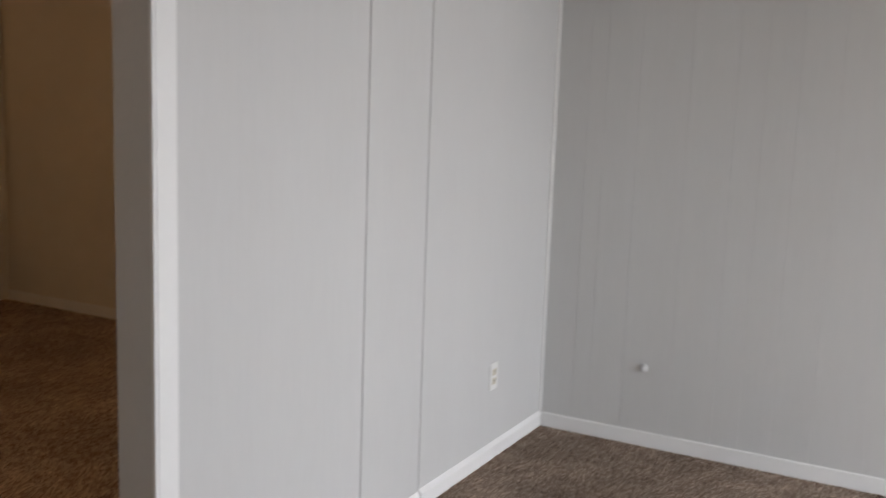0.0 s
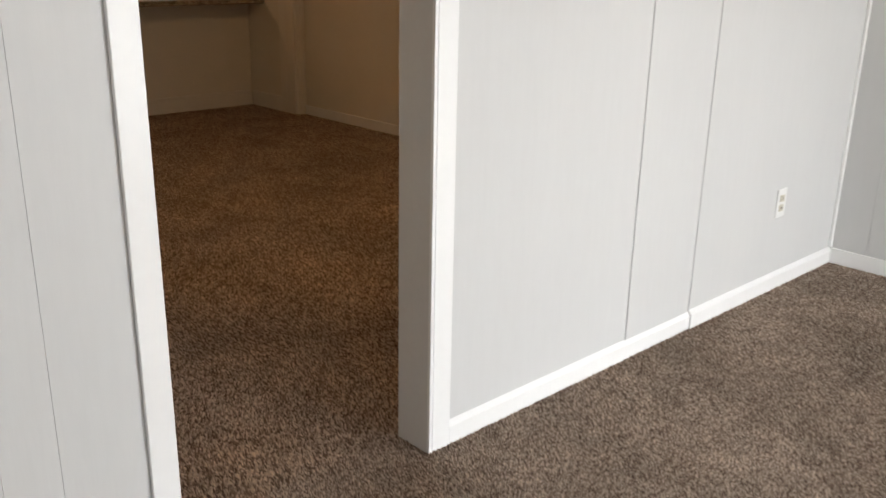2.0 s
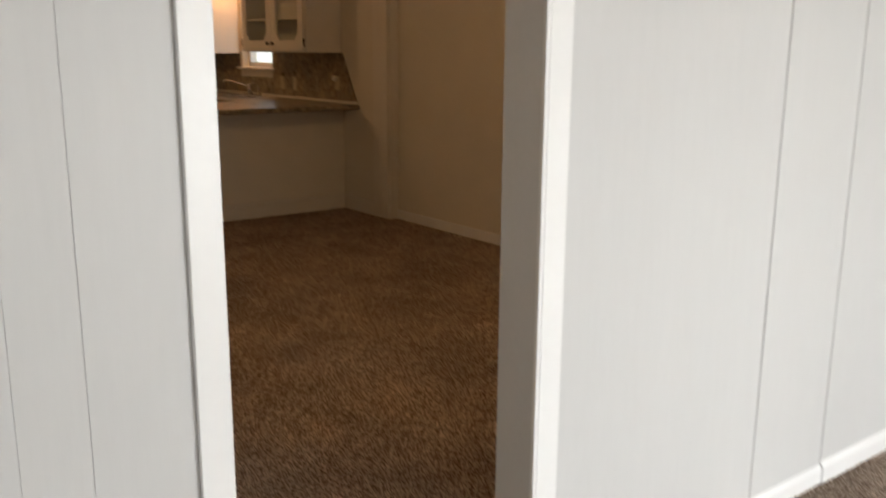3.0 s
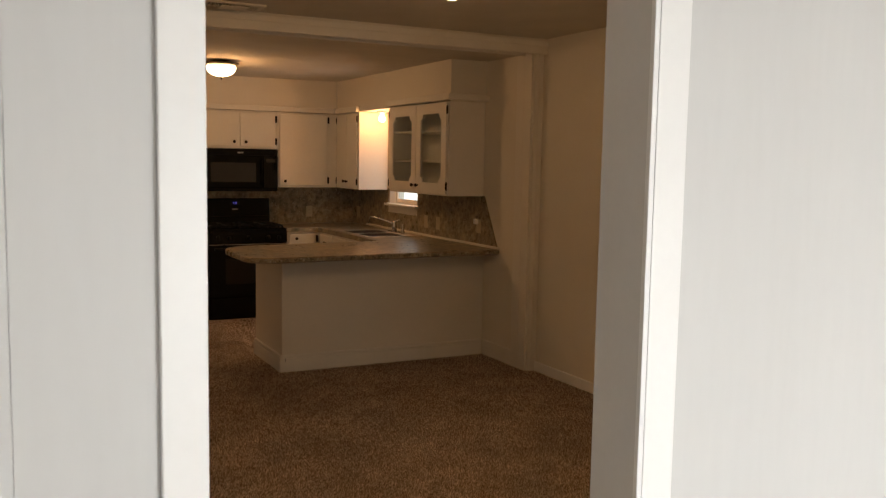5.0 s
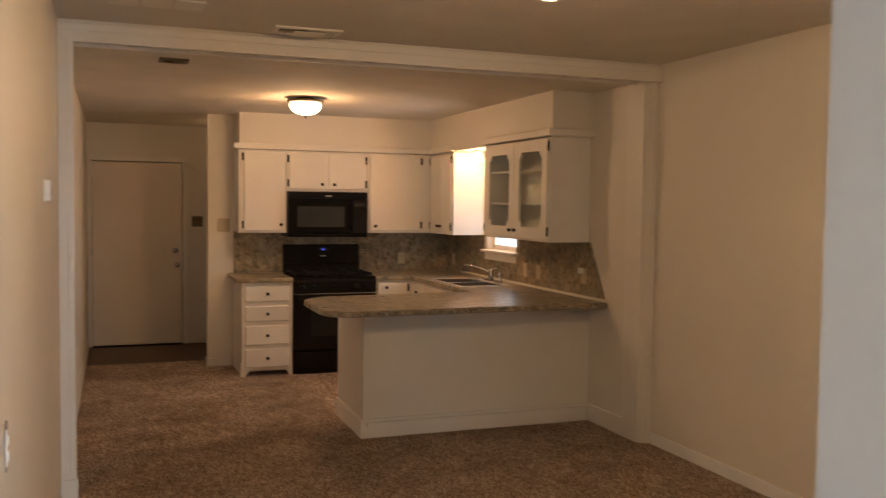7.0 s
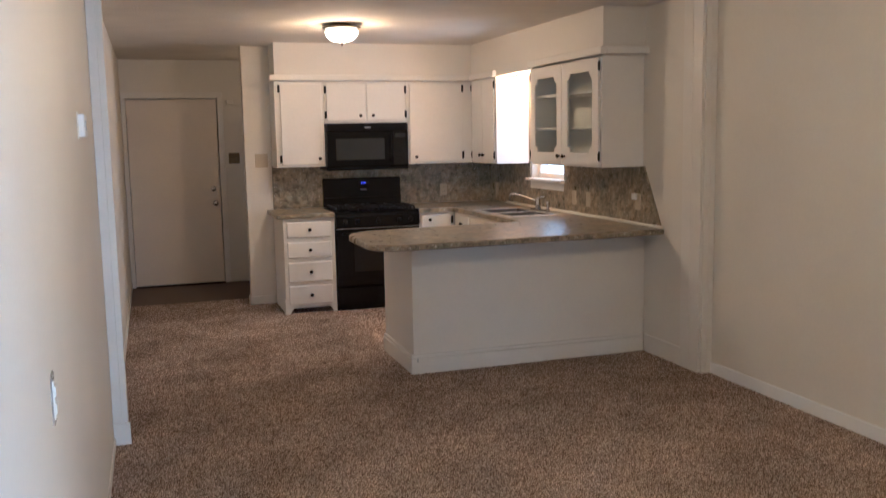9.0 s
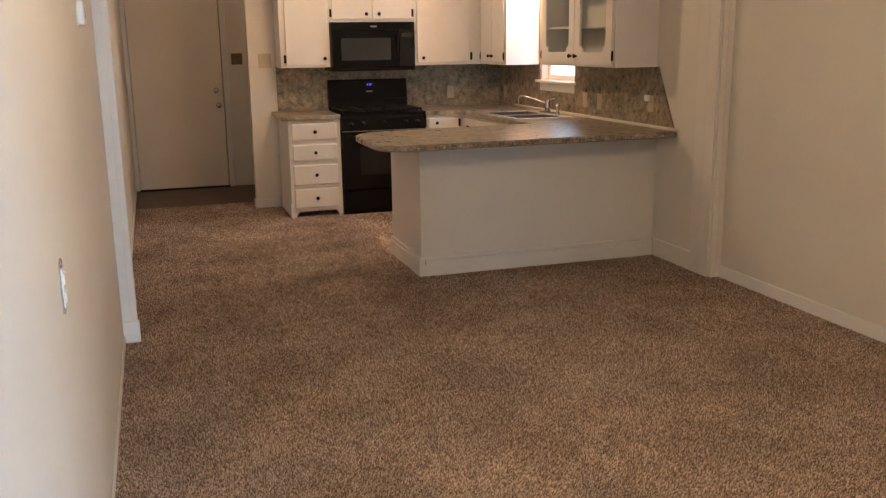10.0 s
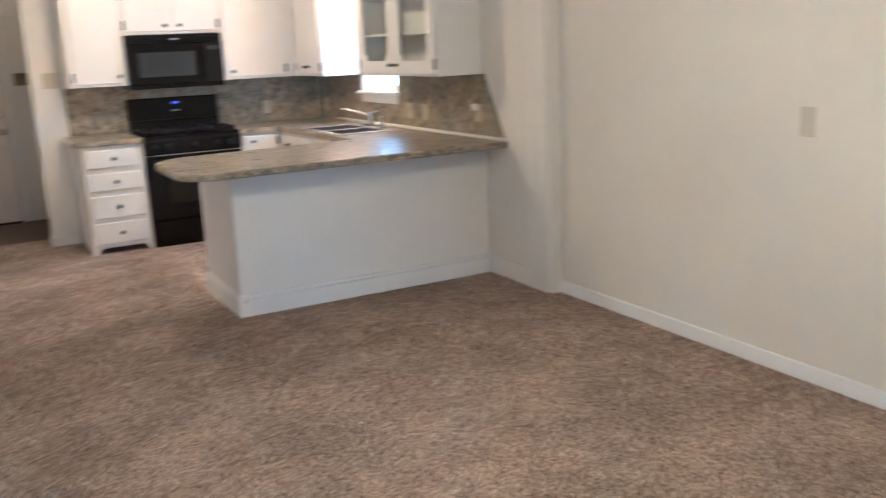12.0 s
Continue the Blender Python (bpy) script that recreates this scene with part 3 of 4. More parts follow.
def glass_door(a, b, ky, hy):
    z0, z1 = GZ0 + 0.018, GZ1 - 0.018
    m, c = 0.085, 0.045
    ia, ib, i0, i1 = a + m, b - m, z0 + m, z1 - m
    hole = [(ia + c, i0), (ib - c, i0), (ib - c, i0 + c * 0.5), (ib - c * 0.5, i0 + c), (ib, i0 + c), (ib, i1 - c), (ib - c * 0.5, i1 - c), (ib - c, i1 - c * 0.5), (ib - c, i1), (ia + c, i1), (ia + c, i1 - c * 0.5), (ia + c * 0.5, i1 - c), (ia, i1 - c), (ia, i0 + c), (ia + c * 0.5, i0 + c), (ia + c, i0 + c * 0.5)]
    outer = [(ia + c, z0), (ib - c, z0), (ib - c, z0), (b, z0), (b, i0 + c), (b, i1 - c), (b, z1), (ib - c, z1), (ib - c, z1), (ia + c, z1), (ia + c, z1), (a, z1), (a, i1 - c), (a, i0 + c), (a, z0), (ia + c, z0)]
    bm = bmesh.new()
    xf, xb = UX - 0.020, UX - 0.001
    rings = [[bm.verts.new((x, y, z)) for y, z in ring] for x, ring in ((xf, hole), (xf, outer), (xb, hole), (xb, outer))]
    k = len(hole)
    for i in range(k):
        j = (i + 1) % k
        for q in ((0, 1), (2, 3), (0, 2), (1, 3)):
            p = [rings[q[0]][i], rings[q[0]][j], rings[q[1]][j], rings[q[1]][i]]
            bm.faces.new(p)
    bmesh.ops.remove_doubles(bm, verts=bm.verts, dist=1e-5)
    bmesh.ops.recalc_face_normals(bm, faces=bm.faces)
    d = part("door", bm, WHITE, g)
    pane = part("pane", boxes((UX - 0.012, a + m - 0.01, i0 - 0.01, UX - 0.009, b - m + 0.01, i1 + 0.01)), GLASS, d, "clear glass pane")
    pane.visible_shadow = False
    knob((UX - 0.020, ky, 1.415), "-x", d)
    for z in (1.42, 2.05):
        hinge((UX - 0.012, hy, z), "-x", d)


glass_door(5.375, 5.945, 5.905, 5.366)
glass_door(5.955, 6.530, 5.995, 6.540)

# ---- backsplash ----
BS = "brown granite-patterned laminate backsplash panel"
solid("backsplash_north", boxes((0.495, YB - 0.012, CT + 0.002, XK, YB, UZ0 + 0.01)), GRANITE, BS, "backsplash")
bm = prism([(5.105, CT + 0.02), (YB - 0.012, CT + 0.002), (YB - 0.012, UZ0 + 0.018), (KW1 + 0.02, UZ0 + 0.018), (KW1 + 0.02, KWZ0 - 0.095), (KW0 - 0.02, KWZ0 - 0.095), (KW0 - 0.02, 1.342), (5.330, 1.342)], XK - 0.012, XK, axis="x")
solid("backsplash_east", bm, GRANITE, "brown granite-patterned laminate backsplash with a slanted end", "backsplash")
solid("trim_backsplash", boxes((XK - 0.026, 5.06, CT + 0.001, XK - 0.012, 7.9, CT + 0.022), bevel=0.004), IVORY, "thin pale caulk strip along the counter", "trim")

# ---- counters ----


def rounded(points, radii, seg=10):
    out = []
    n = len(points)
    for i, (p, r) in enumerate(zip(points, radii)):
        p = Vector(p)
        if not r:
            out.append(p[:])
            continue
        a = (Vector(points[i - 1]) - p).normalized()
        b = (Vector(points[(i + 1) % n]) - p).normalized()
        ang = a.angle(b)
        t = r / math.tan(ang / 2)
        c = p + (a + b).normalized() * (r / math.sin(ang / 2))
        s, e = p + a * t - c, p + b * t - c
        for k in range(seg + 1):
            f = k / seg
            v = (s * math.sin((1 - f) * (math.pi - ang)) + e * math.sin(f * (math.pi - ang))) / math.sin(math.pi - ang)
            out.append((c + v)[:])
    return out


SX0, SX1, SY0, SY1 = 2.140, 2.600, 6.42, 7.22
pen = rounded([(0.665, 5.02), (XK, 5.075), (XK, 6.42), (SX1, 6.42), (SX0, 6.42), (2.095, 6.42), (2.095, 6.09), (0.665, 5.98)], [0.20, 0, 0, 0, 0, 0, 0.0, 0.30])
counter = thing("countertop", (2.2, 6.5, 0.875), "brown granite-look laminate countertop with a peninsula", "countertop")
part("slab", prism(pen, 0.873, CT, bevel=0.012), GRANITE, counter)
band = rounded([(0.663, 5.018), (XK, 5.073), (XK, 5.6), (0.663, 5.6)], [0.20, 0, 0, 0])
part("edge_band", prism(band, 0.882, 0.905), GRANITE_EDGE, counter, "pale flecked laminate edge band")
part("slab", boxes((2.095, 6.42, 0.873, SX0, 7.22, CT)), GRANITE, counter)
part("slab", boxes((SX1, 6.42, 0.873, XK, 7.22, CT)), GRANITE, counter)
part("slab", prism([(1.760, 7.675), (2.095, 7.675), (2.095, 7.22), (XK, 7.22), (XK, YB - 0.012), (1.760, YB - 0.012)], 0.873, CT, bevel=0.0), GRANITE, counter)
solid("countertop_short", boxes((0.432, 7.665, 0.875, 0.957, YB - 0.012, CT), bevel=0.008), GRANITE, "short granite-look laminate countertop on the drawer cabinet", "countertop", kind="")

# sink and faucet
SINKM = mat("sink_steel", (0.70, 0.67, 0.62), 0.42, 1.0, spots=0.05, scale=8, grain=150, bump=0.02)
sink = thing("sink", (2.39, 6.82, CT), "double-bowl stainless steel sink set in the counter", "sink")


def bowl(y0, y1):
    bm = bmesh.new()
    a, b, zt, zb = SX0 + 0.03, SX1 - 0.06, CT + 0.003, CT - 0.17
    box(bm, a, y0, zb, b, y1, zb + 0.004)
    box(bm, a - 0.004, y0, zb, a, y1, zt)
    box(bm, b, y0, zb, b + 0.004, y1, zt)
    box(bm, a - 0.004, y0 - 0.004, zb, b + 0.004, y0, zt)
    box(bm, a - 0.004, y1, zb, b + 0.004, y1 + 0.004, zt)
    return bm


# shade and brown reflections inside the bowls are put into this darker steel
BOWLM = mat("shaded_bowl_steel", (0.34, 0.31, 0.28), 0.38, 1.0, spots=0.12, scale=10, grain=150, bump=0.03)
part("bowl", bowl(SY0 + 0.04, 6.795), BOWLM, sink, "dull steel bowl with its inner shade in the colour")
part("bowl", bowl(6.835, SY1 - 0.04), BOWLM, sink, "dull steel bowl with its inner shade in the colour")
part("rim", boxes((SX0 - 0.012, SY0 - 0.012, CT + 0.0005, SX0 + 0.028, SY1 + 0.012, CT + 0.008), (SX1 - 0.058, SY0 - 0.012, CT + 0.0005, SX1 + 0.012, SY1 + 0.012, CT + 0.008), (SX0 + 0.026, SY0 - 0.012, CT + 0.0005, SX1 - 0.056, SY0 + 0.038, CT + 0.0075), (SX0 + 0.026, SY1 - 0.038, CT + 0.0005, SX1 - 0.056, SY1 + 0.012, CT + 0.0075), (SX0 + 0.026, 6.797, CT + 0.0005, SX1 - 0.056, 6.833, CT + 0.0075), bevel=0.002), SINKM, sink)
fa = thing("faucet", (2.585, 6.82, CT + 0.008), "chrome kitchen faucet with a straight swing spout and side spray", "faucet")
part("base", boxes((2.560, 6.70, CT + 0.008, 2.610, 6.94, CT + 0.024), bevel=0.008), CHROME, fa)
part("body", turned([(0.024, 0), (0.024, 0.05), (0.019, 0.07), (0.021, 0.085), (0.012, 0.10), (0, 0.103)], (2.585, 6.82, CT + 0.02)), CHROME, fa)
part("spout", tube([(2.585, 6.82, CT + 0.085), (2.55, 6.86, CT + 0.105), (2.50, 6.92, CT + 0.128), (2.44, 6.99, CT + 0.150), (2.418, 7.015, CT + 0.150), (2.408, 7.026, CT + 0.138), (2.406, 7.028, CT + 0.085)], 0.0075), CHROME, fa)
part("lever", tube([(2.585, 6.82, CT + 0.10), (2.60, 6.79, CT + 0.125), (2.615, 6.74, CT + 0.135)], 0.006), CHROME, fa)
part("side_spray", turned([(0.020, 0), (0.018, 0.02), (0.012, 0.03), (0.014, 0.07), (0.016, 0.09), (0, 0.095)], (2.585, 6.62, CT + 0.008)), CHROME, fa)

# ---- base cabinets ----
dc = thing("drawer_cabinet", (0.71, 8.0, 0), "white painted base cabinet with four drawers beside the range", "cabinet")
part("body", boxes((0.490, BASE_Y + 0.02, 0.050, 0.957, YB - 0.014, 0.873), bevel=0.002), WHITE, dc)
part("foot", prism([(0.490, 0), (0.530, 0), (0.536, 0.028), (0.556, 0.046), (0.556, 0.06), (0.490, 0.06)], BASE_Y, BASE_Y + 0.02, axis="y"), WHITE, dc)
part("foot", prism([(0.957, 0), (0.925, 0), (0.919, 0.028), (0.899, 0.046), (0.899, 0.06), (0.957, 0.06)], BASE_Y, BASE_Y + 0.02, axis="y"), WHITE, dc)
part("side", boxes((0.490, BASE_Y + 0.02, 0, 0.508, YB - 0.014, 0.050)), WHITE, dc)
part("plinth_block", boxes((0.482, BASE_Y - 0.004, 0, 0.490, BASE_Y + 0.09, 0.13), bevel=0.002), WHITE, dc)
part("face_frame", boxes((0.490, BASE_Y, 0.06, 0.957, BASE_Y + 0.02, 0.873), bevel=0.002), WHITE, dc)
for z0, z1 in ((0.698, 0.842), (0.515, 0.658), (0.296, 0.476), (0.088, 0.262)):
    dr = part("drawer", boxes((0.518, BASE_Y - 0.022, z0, 0.920, BASE_Y - 0.0005, z1), bevel=0.010), WHITE, dc)
    knob((0.722, BASE_Y - 0.022, (z0 + z1) / 2), "-y", dr)
bc = thing("base_cabinet", (1.93, 8.0, 0), "white painted base cabinet between range and corner", "cabinet")
part("body", boxes((1.762, BASE_Y, 0.09, 2.115, YB - 0.014, 0.872), bevel=0.002), WHITE, bc)
part("plinth", boxes((1.762, BASE_Y + 0.06, 0, 2.115, YB - 0.014, 0.09)), DARK, bc)
d = part("drawer", boxes((1.785, BASE_Y - 0.019, 0.70, 2.075, BASE_Y - 0.001, 0.85), bevel=0.006), WHITE, bc)
knob((1.86, BASE_Y - 0.019, 0.805), "-y", d)
d = part("door", boxes((1.785, BASE_Y - 0.019, 0.11, 2.075, BASE_Y - 0.001, 0.66), bevel=0.006), WHITE, bc)
hinge((2.085, BASE_Y - 0.012, 0.80), "-y", d)
sc = thing("sink_cabinet", (2.43, 6.9, 0), "white painted base cabinet under the sink", "cabinet")
part("body", boxes((2.117, 6.07, 0.09, 2.150, BASE_Y - 0.002, 0.872), (2.150, 6.07, 0.09, XK - 0.002, 6.09, 0.872), (2.150, 7.66, 0.09, XK - 0.002, 7.698, 0.872), bevel=0.002), WHITE, sc)
part("plinth", boxes((2.18, 6.07, 0, 2.20, BASE_Y - 0.002, 0.09)), DARK, sc)
for a, b in ((6.12, 6.48), (6.50, 6.86), (6.88, 7.24), (7.27, 7.62)):
    d = part("door", boxes((2.098, a, 0.11, 2.116, b, 0.66), bevel=0.005), WHITE, sc)
    d = part("drawer", boxes((2.098, a, 0.70, 2.116, b, 0.85), bevel=0.005), WHITE, sc)
    knob((2.098, (a + b) / 2, 0.775), "-x", d)
pn = thing("peninsula", (1.85, 5.7, 0), "cream painted peninsula base with tall baseboard", "peninsula")
part("body", boxes((0.993, 5.325, 0, XK - 0.002, 6.06, 0.872), bevel=0.003), CREAM, pn)
part("baseboard", boxes((0.975, 5.306, 0, XK - 0.016, 5.325, 0.108), bevel=0.003), WHITE, pn)
part("cap_moulding", boxes((0.978, 5.309, 0.1095, XK - 0.016, 5.325, 0.134), bevel=0.005), WHITE, pn)
part("corner_catch", boxes((1.012, 5.301, 0.083, 1.020, 5.306, 0.110), bevel=0.001), STEEL, pn, "small grey metal catch")
part("baseboard", boxes((0.974, 5.326, 0, 0.993, 6.06, 0.108), bevel=0.003), WHITE, pn)
part("cap_moulding", boxes((0.978, 5.326, 0.1095, 0.993, 6.06, 0.134), bevel=0.005), WHITE, pn)

# ---- range ----
RX0, RX1, RY = 0.963, 1.757, 7.665
st = thing("range", (1.36, 8.0, 0), "black freestanding gas range with a blue clock", "stove")
part("body", boxes((RX0, RY + 0.03, 0.0, RX1, YB - 0.014, 0.895), bevel=0.003), BLACK, st)
od = part("oven_door", boxes((RX0 + 0.004, RY, 0.235, RX1 - 0.004, RY + 0.028, 0.765), bevel=0.008), BLACK, st)
part("oven_window", boxes((RX0 + 0.16, RY - 0.003, 0.36, RX1 - 0.16, RY + 0.002, 0.62), bevel=0.001), BLACKG, od, "dark glass oven window")
part("handle", tube([(RX0 + 0.06, RY, 0.715), (RX0 + 0.06, RY - 0.035, 0.72), (RX0 + 0.09, RY - 0.045, 0.72), (RX1 - 0.09, RY - 0.045, 0.72), (RX1 - 0.06, RY - 0.035, 0.72), (RX1 - 0.06, RY, 0.715)], 0.011), BLACKM, od, "black bar handle")
part("door_trim", boxes((RX0 + 0.004, RY - 0.002, 0.757, RX1 - 0.004, RY + 0.006, 0.763), bevel=0.001), STEEL, od, "thin bright trim line")
part("storage_drawer", boxes((RX0 + 0.004, RY + 0.004, 0.055, RX1 - 0.004, RY + 0.028, 0.222), bevel=0.008), BLACK, st)
cp = part("control_panel", prism([(RY - 0.005, 0.775), (RY + 0.03, 0.775), (RY + 0.06, 0.905), (RY + 0.030, 0.905), (RY - 0.002, 0.870)], RX0 + 0.002, RX1 - 0.002, axis="x"), BLACK, st)
for x in (1.05, 1.16, 1.36, 1.56, 1.67):
    part("burner_knob", turned([(0.024, 0), (0.022, 0.018), (0.012, 0.020), (0.011, 0.034), (0, 0.035)], (x, RY - 0.003, 0.825), "-y", 16), BLACKM, cp)
part("cooktop", boxes((RX0 - 0.002, RY + 0.02, 0.895, RX1 + 0.002, YB - 0.09, 0.917), bevel=0.006), BLACK, st)
for cx in (1.165, 1.555):
    gr = bmesh.new()
    for dx in (-0.17, 0.0, 0.17):
        box(gr, cx + dx - 0.007, RY + 0.06, 0.932, cx + dx + 0.007, YB - 0.14, 0.948, bevel=0.003)
    for y in (RY + 0.06, RY + 0.19, RY + 0.32, YB - 0.147):
        box(gr, cx - 0.177, y, 0.932, cx + 0.177, y + 0.014, 0.947, bevel=0.003)
        for dx in (-0.17, 0.17):
            box(gr, cx + dx - 0.008, y, 0.917, cx + dx + 0.008, y + 0.014, 0.933)
    part("grate", gr, BLACKM, st, "black cast-iron burner grate")
    for y in (RY + 0.15, RY + 0.42):
        part("burner", turned([(0.05, 0), (0.05, 0.008), (0.035, 0.010), (0.033, 0.016), (0, 0.017)], (cx, y, 0.917), seg=20), BLACKM, st)
bg = part("backguard", prism([(YB - 0.085, 0.917), (YB - 0.014, 0.917), (YB - 0.014, 1.190), (YB - 0.05, 1.195), (YB - 0.065, 1.185), (YB - 0.075, 1.03)], RX0 + 0.008, RX1 - 0.012, axis="x", bevel=0.003), BLACK, st)
part("ledge", boxes((RX0 + 0.008, YB - 0.105, 1.000, RX1 - 0.012, YB - 0.072, 1.016), bevel=0.004), BLACKG, bg)
part("clock", boxes((1.315, YB - 0.0775, 1.125, 1.425, YB - 0.068, 1.165), bevel=0.001), BLACKG, bg)
for i, x in enumerate((1.352, 1.372, 1.386)):
    part("clock_digit", boxes((x - 0.0035, YB - 0.0800, 1.136, x + 0.0035, YB - 0.0772, 1.156)), BLUE, bg, "glowing blue clock digit")
part("badge", boxes((1.34, YB - 0.081, 1.075, 1.40, YB - 0.070, 1.087), bevel=0.002), STEEL, bg, "small silver badge")

# ---- microwave ----
MX0, MX1, MY, MZ0, MZ1 = 0.955, 1.740, 7.925, 1.283, 1.702
mw = thing("microwave", (1.35, 8.1, MZ0), "black over-the-range microwave hung under the short cabinet", "microwave")
part("body", boxes((MX0, MY + 0.03, MZ0, MX1, YB - 0.014, MZ1 + 0.017), bevel=0.004), BLACK, mw)
dr = part("door", boxes((MX0 + 0.002, MY, MZ0 + 0.035, MX1 - 0.155, MY + 0.029, MZ1 - 0.055), bevel=0.008), BLACK, mw)
part("door_window", boxes((MX0 + 0.085, MY - 0.003, MZ0 + 0.095, MX1 - 0.235, MY + 0.002, MZ1 - 0.125), bevel=0.004), GREYW, dr, "grey mesh-backed door window")
part("handle", tube([(MX1 - 0.175, MY, MZ0 + 0.075), (MX1 - 0.175, MY - 0.03, MZ0 + 0.085), (MX1 - 0.175, MY - 0.034, MZ0 + 0.2), (MX1 - 0.175, MY - 0.03, MZ1 - 0.105), (MX1 - 0.175, MY, MZ1 - 0.095)], 0.010), BLACK, dr)
cpn = part("control_panel", boxes((MX1 - 0.153, MY + 0.001, MZ0 + 0.035, MX1 - 0.002, MY + 0.029, MZ1 - 0.055), bevel=0.006), BLACKG, mw)
part("display", boxes((MX1 - 0.13, MY - 0.001, MZ1 - 0.12, MX1 - 0.03, MY + 0.002, MZ1 - 0.085)), GREYW, cpn)
for i in range(4):
    for j in range(3):
        part("button", boxes((MX1 - 0.128 + j * 0.036, MY - 0.001, MZ0 + 0.07 + i * 0.045, MX1 - 0.102 + j * 0.036, MY + 0.002, MZ0 + 0.095 + i * 0.045), bevel=0.0005), BLACKG, cpn)
vt = part("vent_grille", boxes((MX0 + 0.002, MY + 0.006, MZ1 - 0.052, MX1 - 0.002, MY + 0.029, MZ1 + 0.015), bevel=0.004), BLACKM, mw)
for i in range(5):
    part("slat", boxes((MX0 + 0.03, MY - 0.001, MZ1 - 0.044 + i * 0.011, MX1 - 0.03, MY + 0.008, MZ1 - 0.039 + i * 0.011), bevel=0.001), BLACK, vt)
part("badge", boxes((1.315, MY - 0.001, MZ1 - 0.030, 1.375, MY - 0.003, MZ1 - 0.016), bevel=0.0005), STEEL, mw, "small silver badge")
part("underside", boxes((MX0 + 0.004, MY + 0.004, MZ0, MX1 - 0.004, MY + 0.03, MZ0 + 0.033), bevel=0.006), BLACK, mw)

# ---- lights ----


def flush_light(x, y, k, label, bowl_glass):
    """A round ceiling light: canopy, rim, lit bowl and finial, k times the kitchen one's size."""
    c = thing("ceiling_light", (x, y, ZK), label, "ceiling light")
    part("rim", turned([(k * r, k * h) for r, h in ((0.070, 0), (0.075, 0.018), (0.148, 0.022), (0.152, 0.030), (0.138, 0.038), (0.122, 0.042), (0.0, 0.046))], (x, y, ZK), "-z", 36), BRASS, c, "aged brass rim")
    b = part("shade", turned([(k * r, k * h) for r, h in ((0.116, 0.0), (0.126, 0.012), (0.122, 0.035), (0.103, 0.062), (0.069, 0.082), (0.026, 0.092), (0, 0.093))], (x, y, ZK - 0.045 * k), "-z", 36), bowl_glass, c, "lit frosted glass bowl")
    b.visible_shadow = False
    part("finial", turned([(0.010, 0), (0.012, 0.008), (0.005, 0.014), (0.006, 0.024), (0, 0.030)], (x, y, ZK - 0.137 * k), "-z", 14), BRONZE, c)


flush_light(LX, LY, 1.0, "flush ceiling light with a lit ribbed glass bowl and brass rim", SHADE)
flush_light(0.45, 9.15, 0.8, "small dim flush ceiling light in the entry hall", SHADE_DIM)

DX, DY = 0.75, 1.965
dl = thing("dining_light", (DX, DY, ZD), "ceiling light with two lit upturned tulip glass shades", "ceiling light")
part("canopy", turned([(0.075, 0), (0.077, 0.018), (0.050, 0.034), (0.014, 0.045), (0.014, 0.235), (0.028, 0.248), (0.028, 0.262), (0.012, 0.272), (0, 0.274)], (DX, DY, ZD), "-z", 28), BRONZE, dl)
for k in range(2):
    a = radians(133 + 180 * k)
    cx, cy = DX + 0.055 * math.cos(a), DY + 0.055 * math.sin(a)
    part("arm", tube([(DX, DY, ZD - 0.263), (DX + 0.03 * math.cos(a), DY + 0.03 * math.sin(a), ZD - 0.263), (cx, cy, ZD - 0.283), (cx, cy, ZD - 0.285)], 0.008), BRONZE, dl)
    bm = turned([(0.018, 0), (0.040, 0.006), (0.056, 0.026), (0.063, 0.060), (0.066, 0.095), (0.076, 0.130), (0.072, 0.130), (0.055, 0.10), (0.0, 0.095)], (0, 0, 0), "z", 28)
    tilt = Matrix.Translation((cx, cy, ZD - 0.278)) @ Matrix.Rotation(a, 4, "Z") @ Matrix.Rotation(radians(42), 4, "Y")
    bmesh.ops.transform(bm, matrix=tilt, verts=bm.verts)
    s = part("shade", bm, SHADE, dl, "lit frosted tulip shade")
    s.visible_shadow = False
us = thing("sink_light", (2.56, 7.10, 2.115), "small lit lamp under the soffit over the sink", "lamp")
part("base", turned([(0.055, 0), (0.055, 0.012), (0.03, 0.02), (0, 0.021)], (2.56, 7.10, 2.115), "-z", 24), PLATE, us)
s = part("bulb", turned([(0.018, 0), (0.018, 0.02), (0.034, 0.05), (0.034, 0.07), (0.02, 0.09), (0, 0.095)], (2.56, 7.10, 2.097), "-z", 20), SHADE, us, "lit bulb")
s.visible_shadow = False


# ---- vents, plates, small things ----


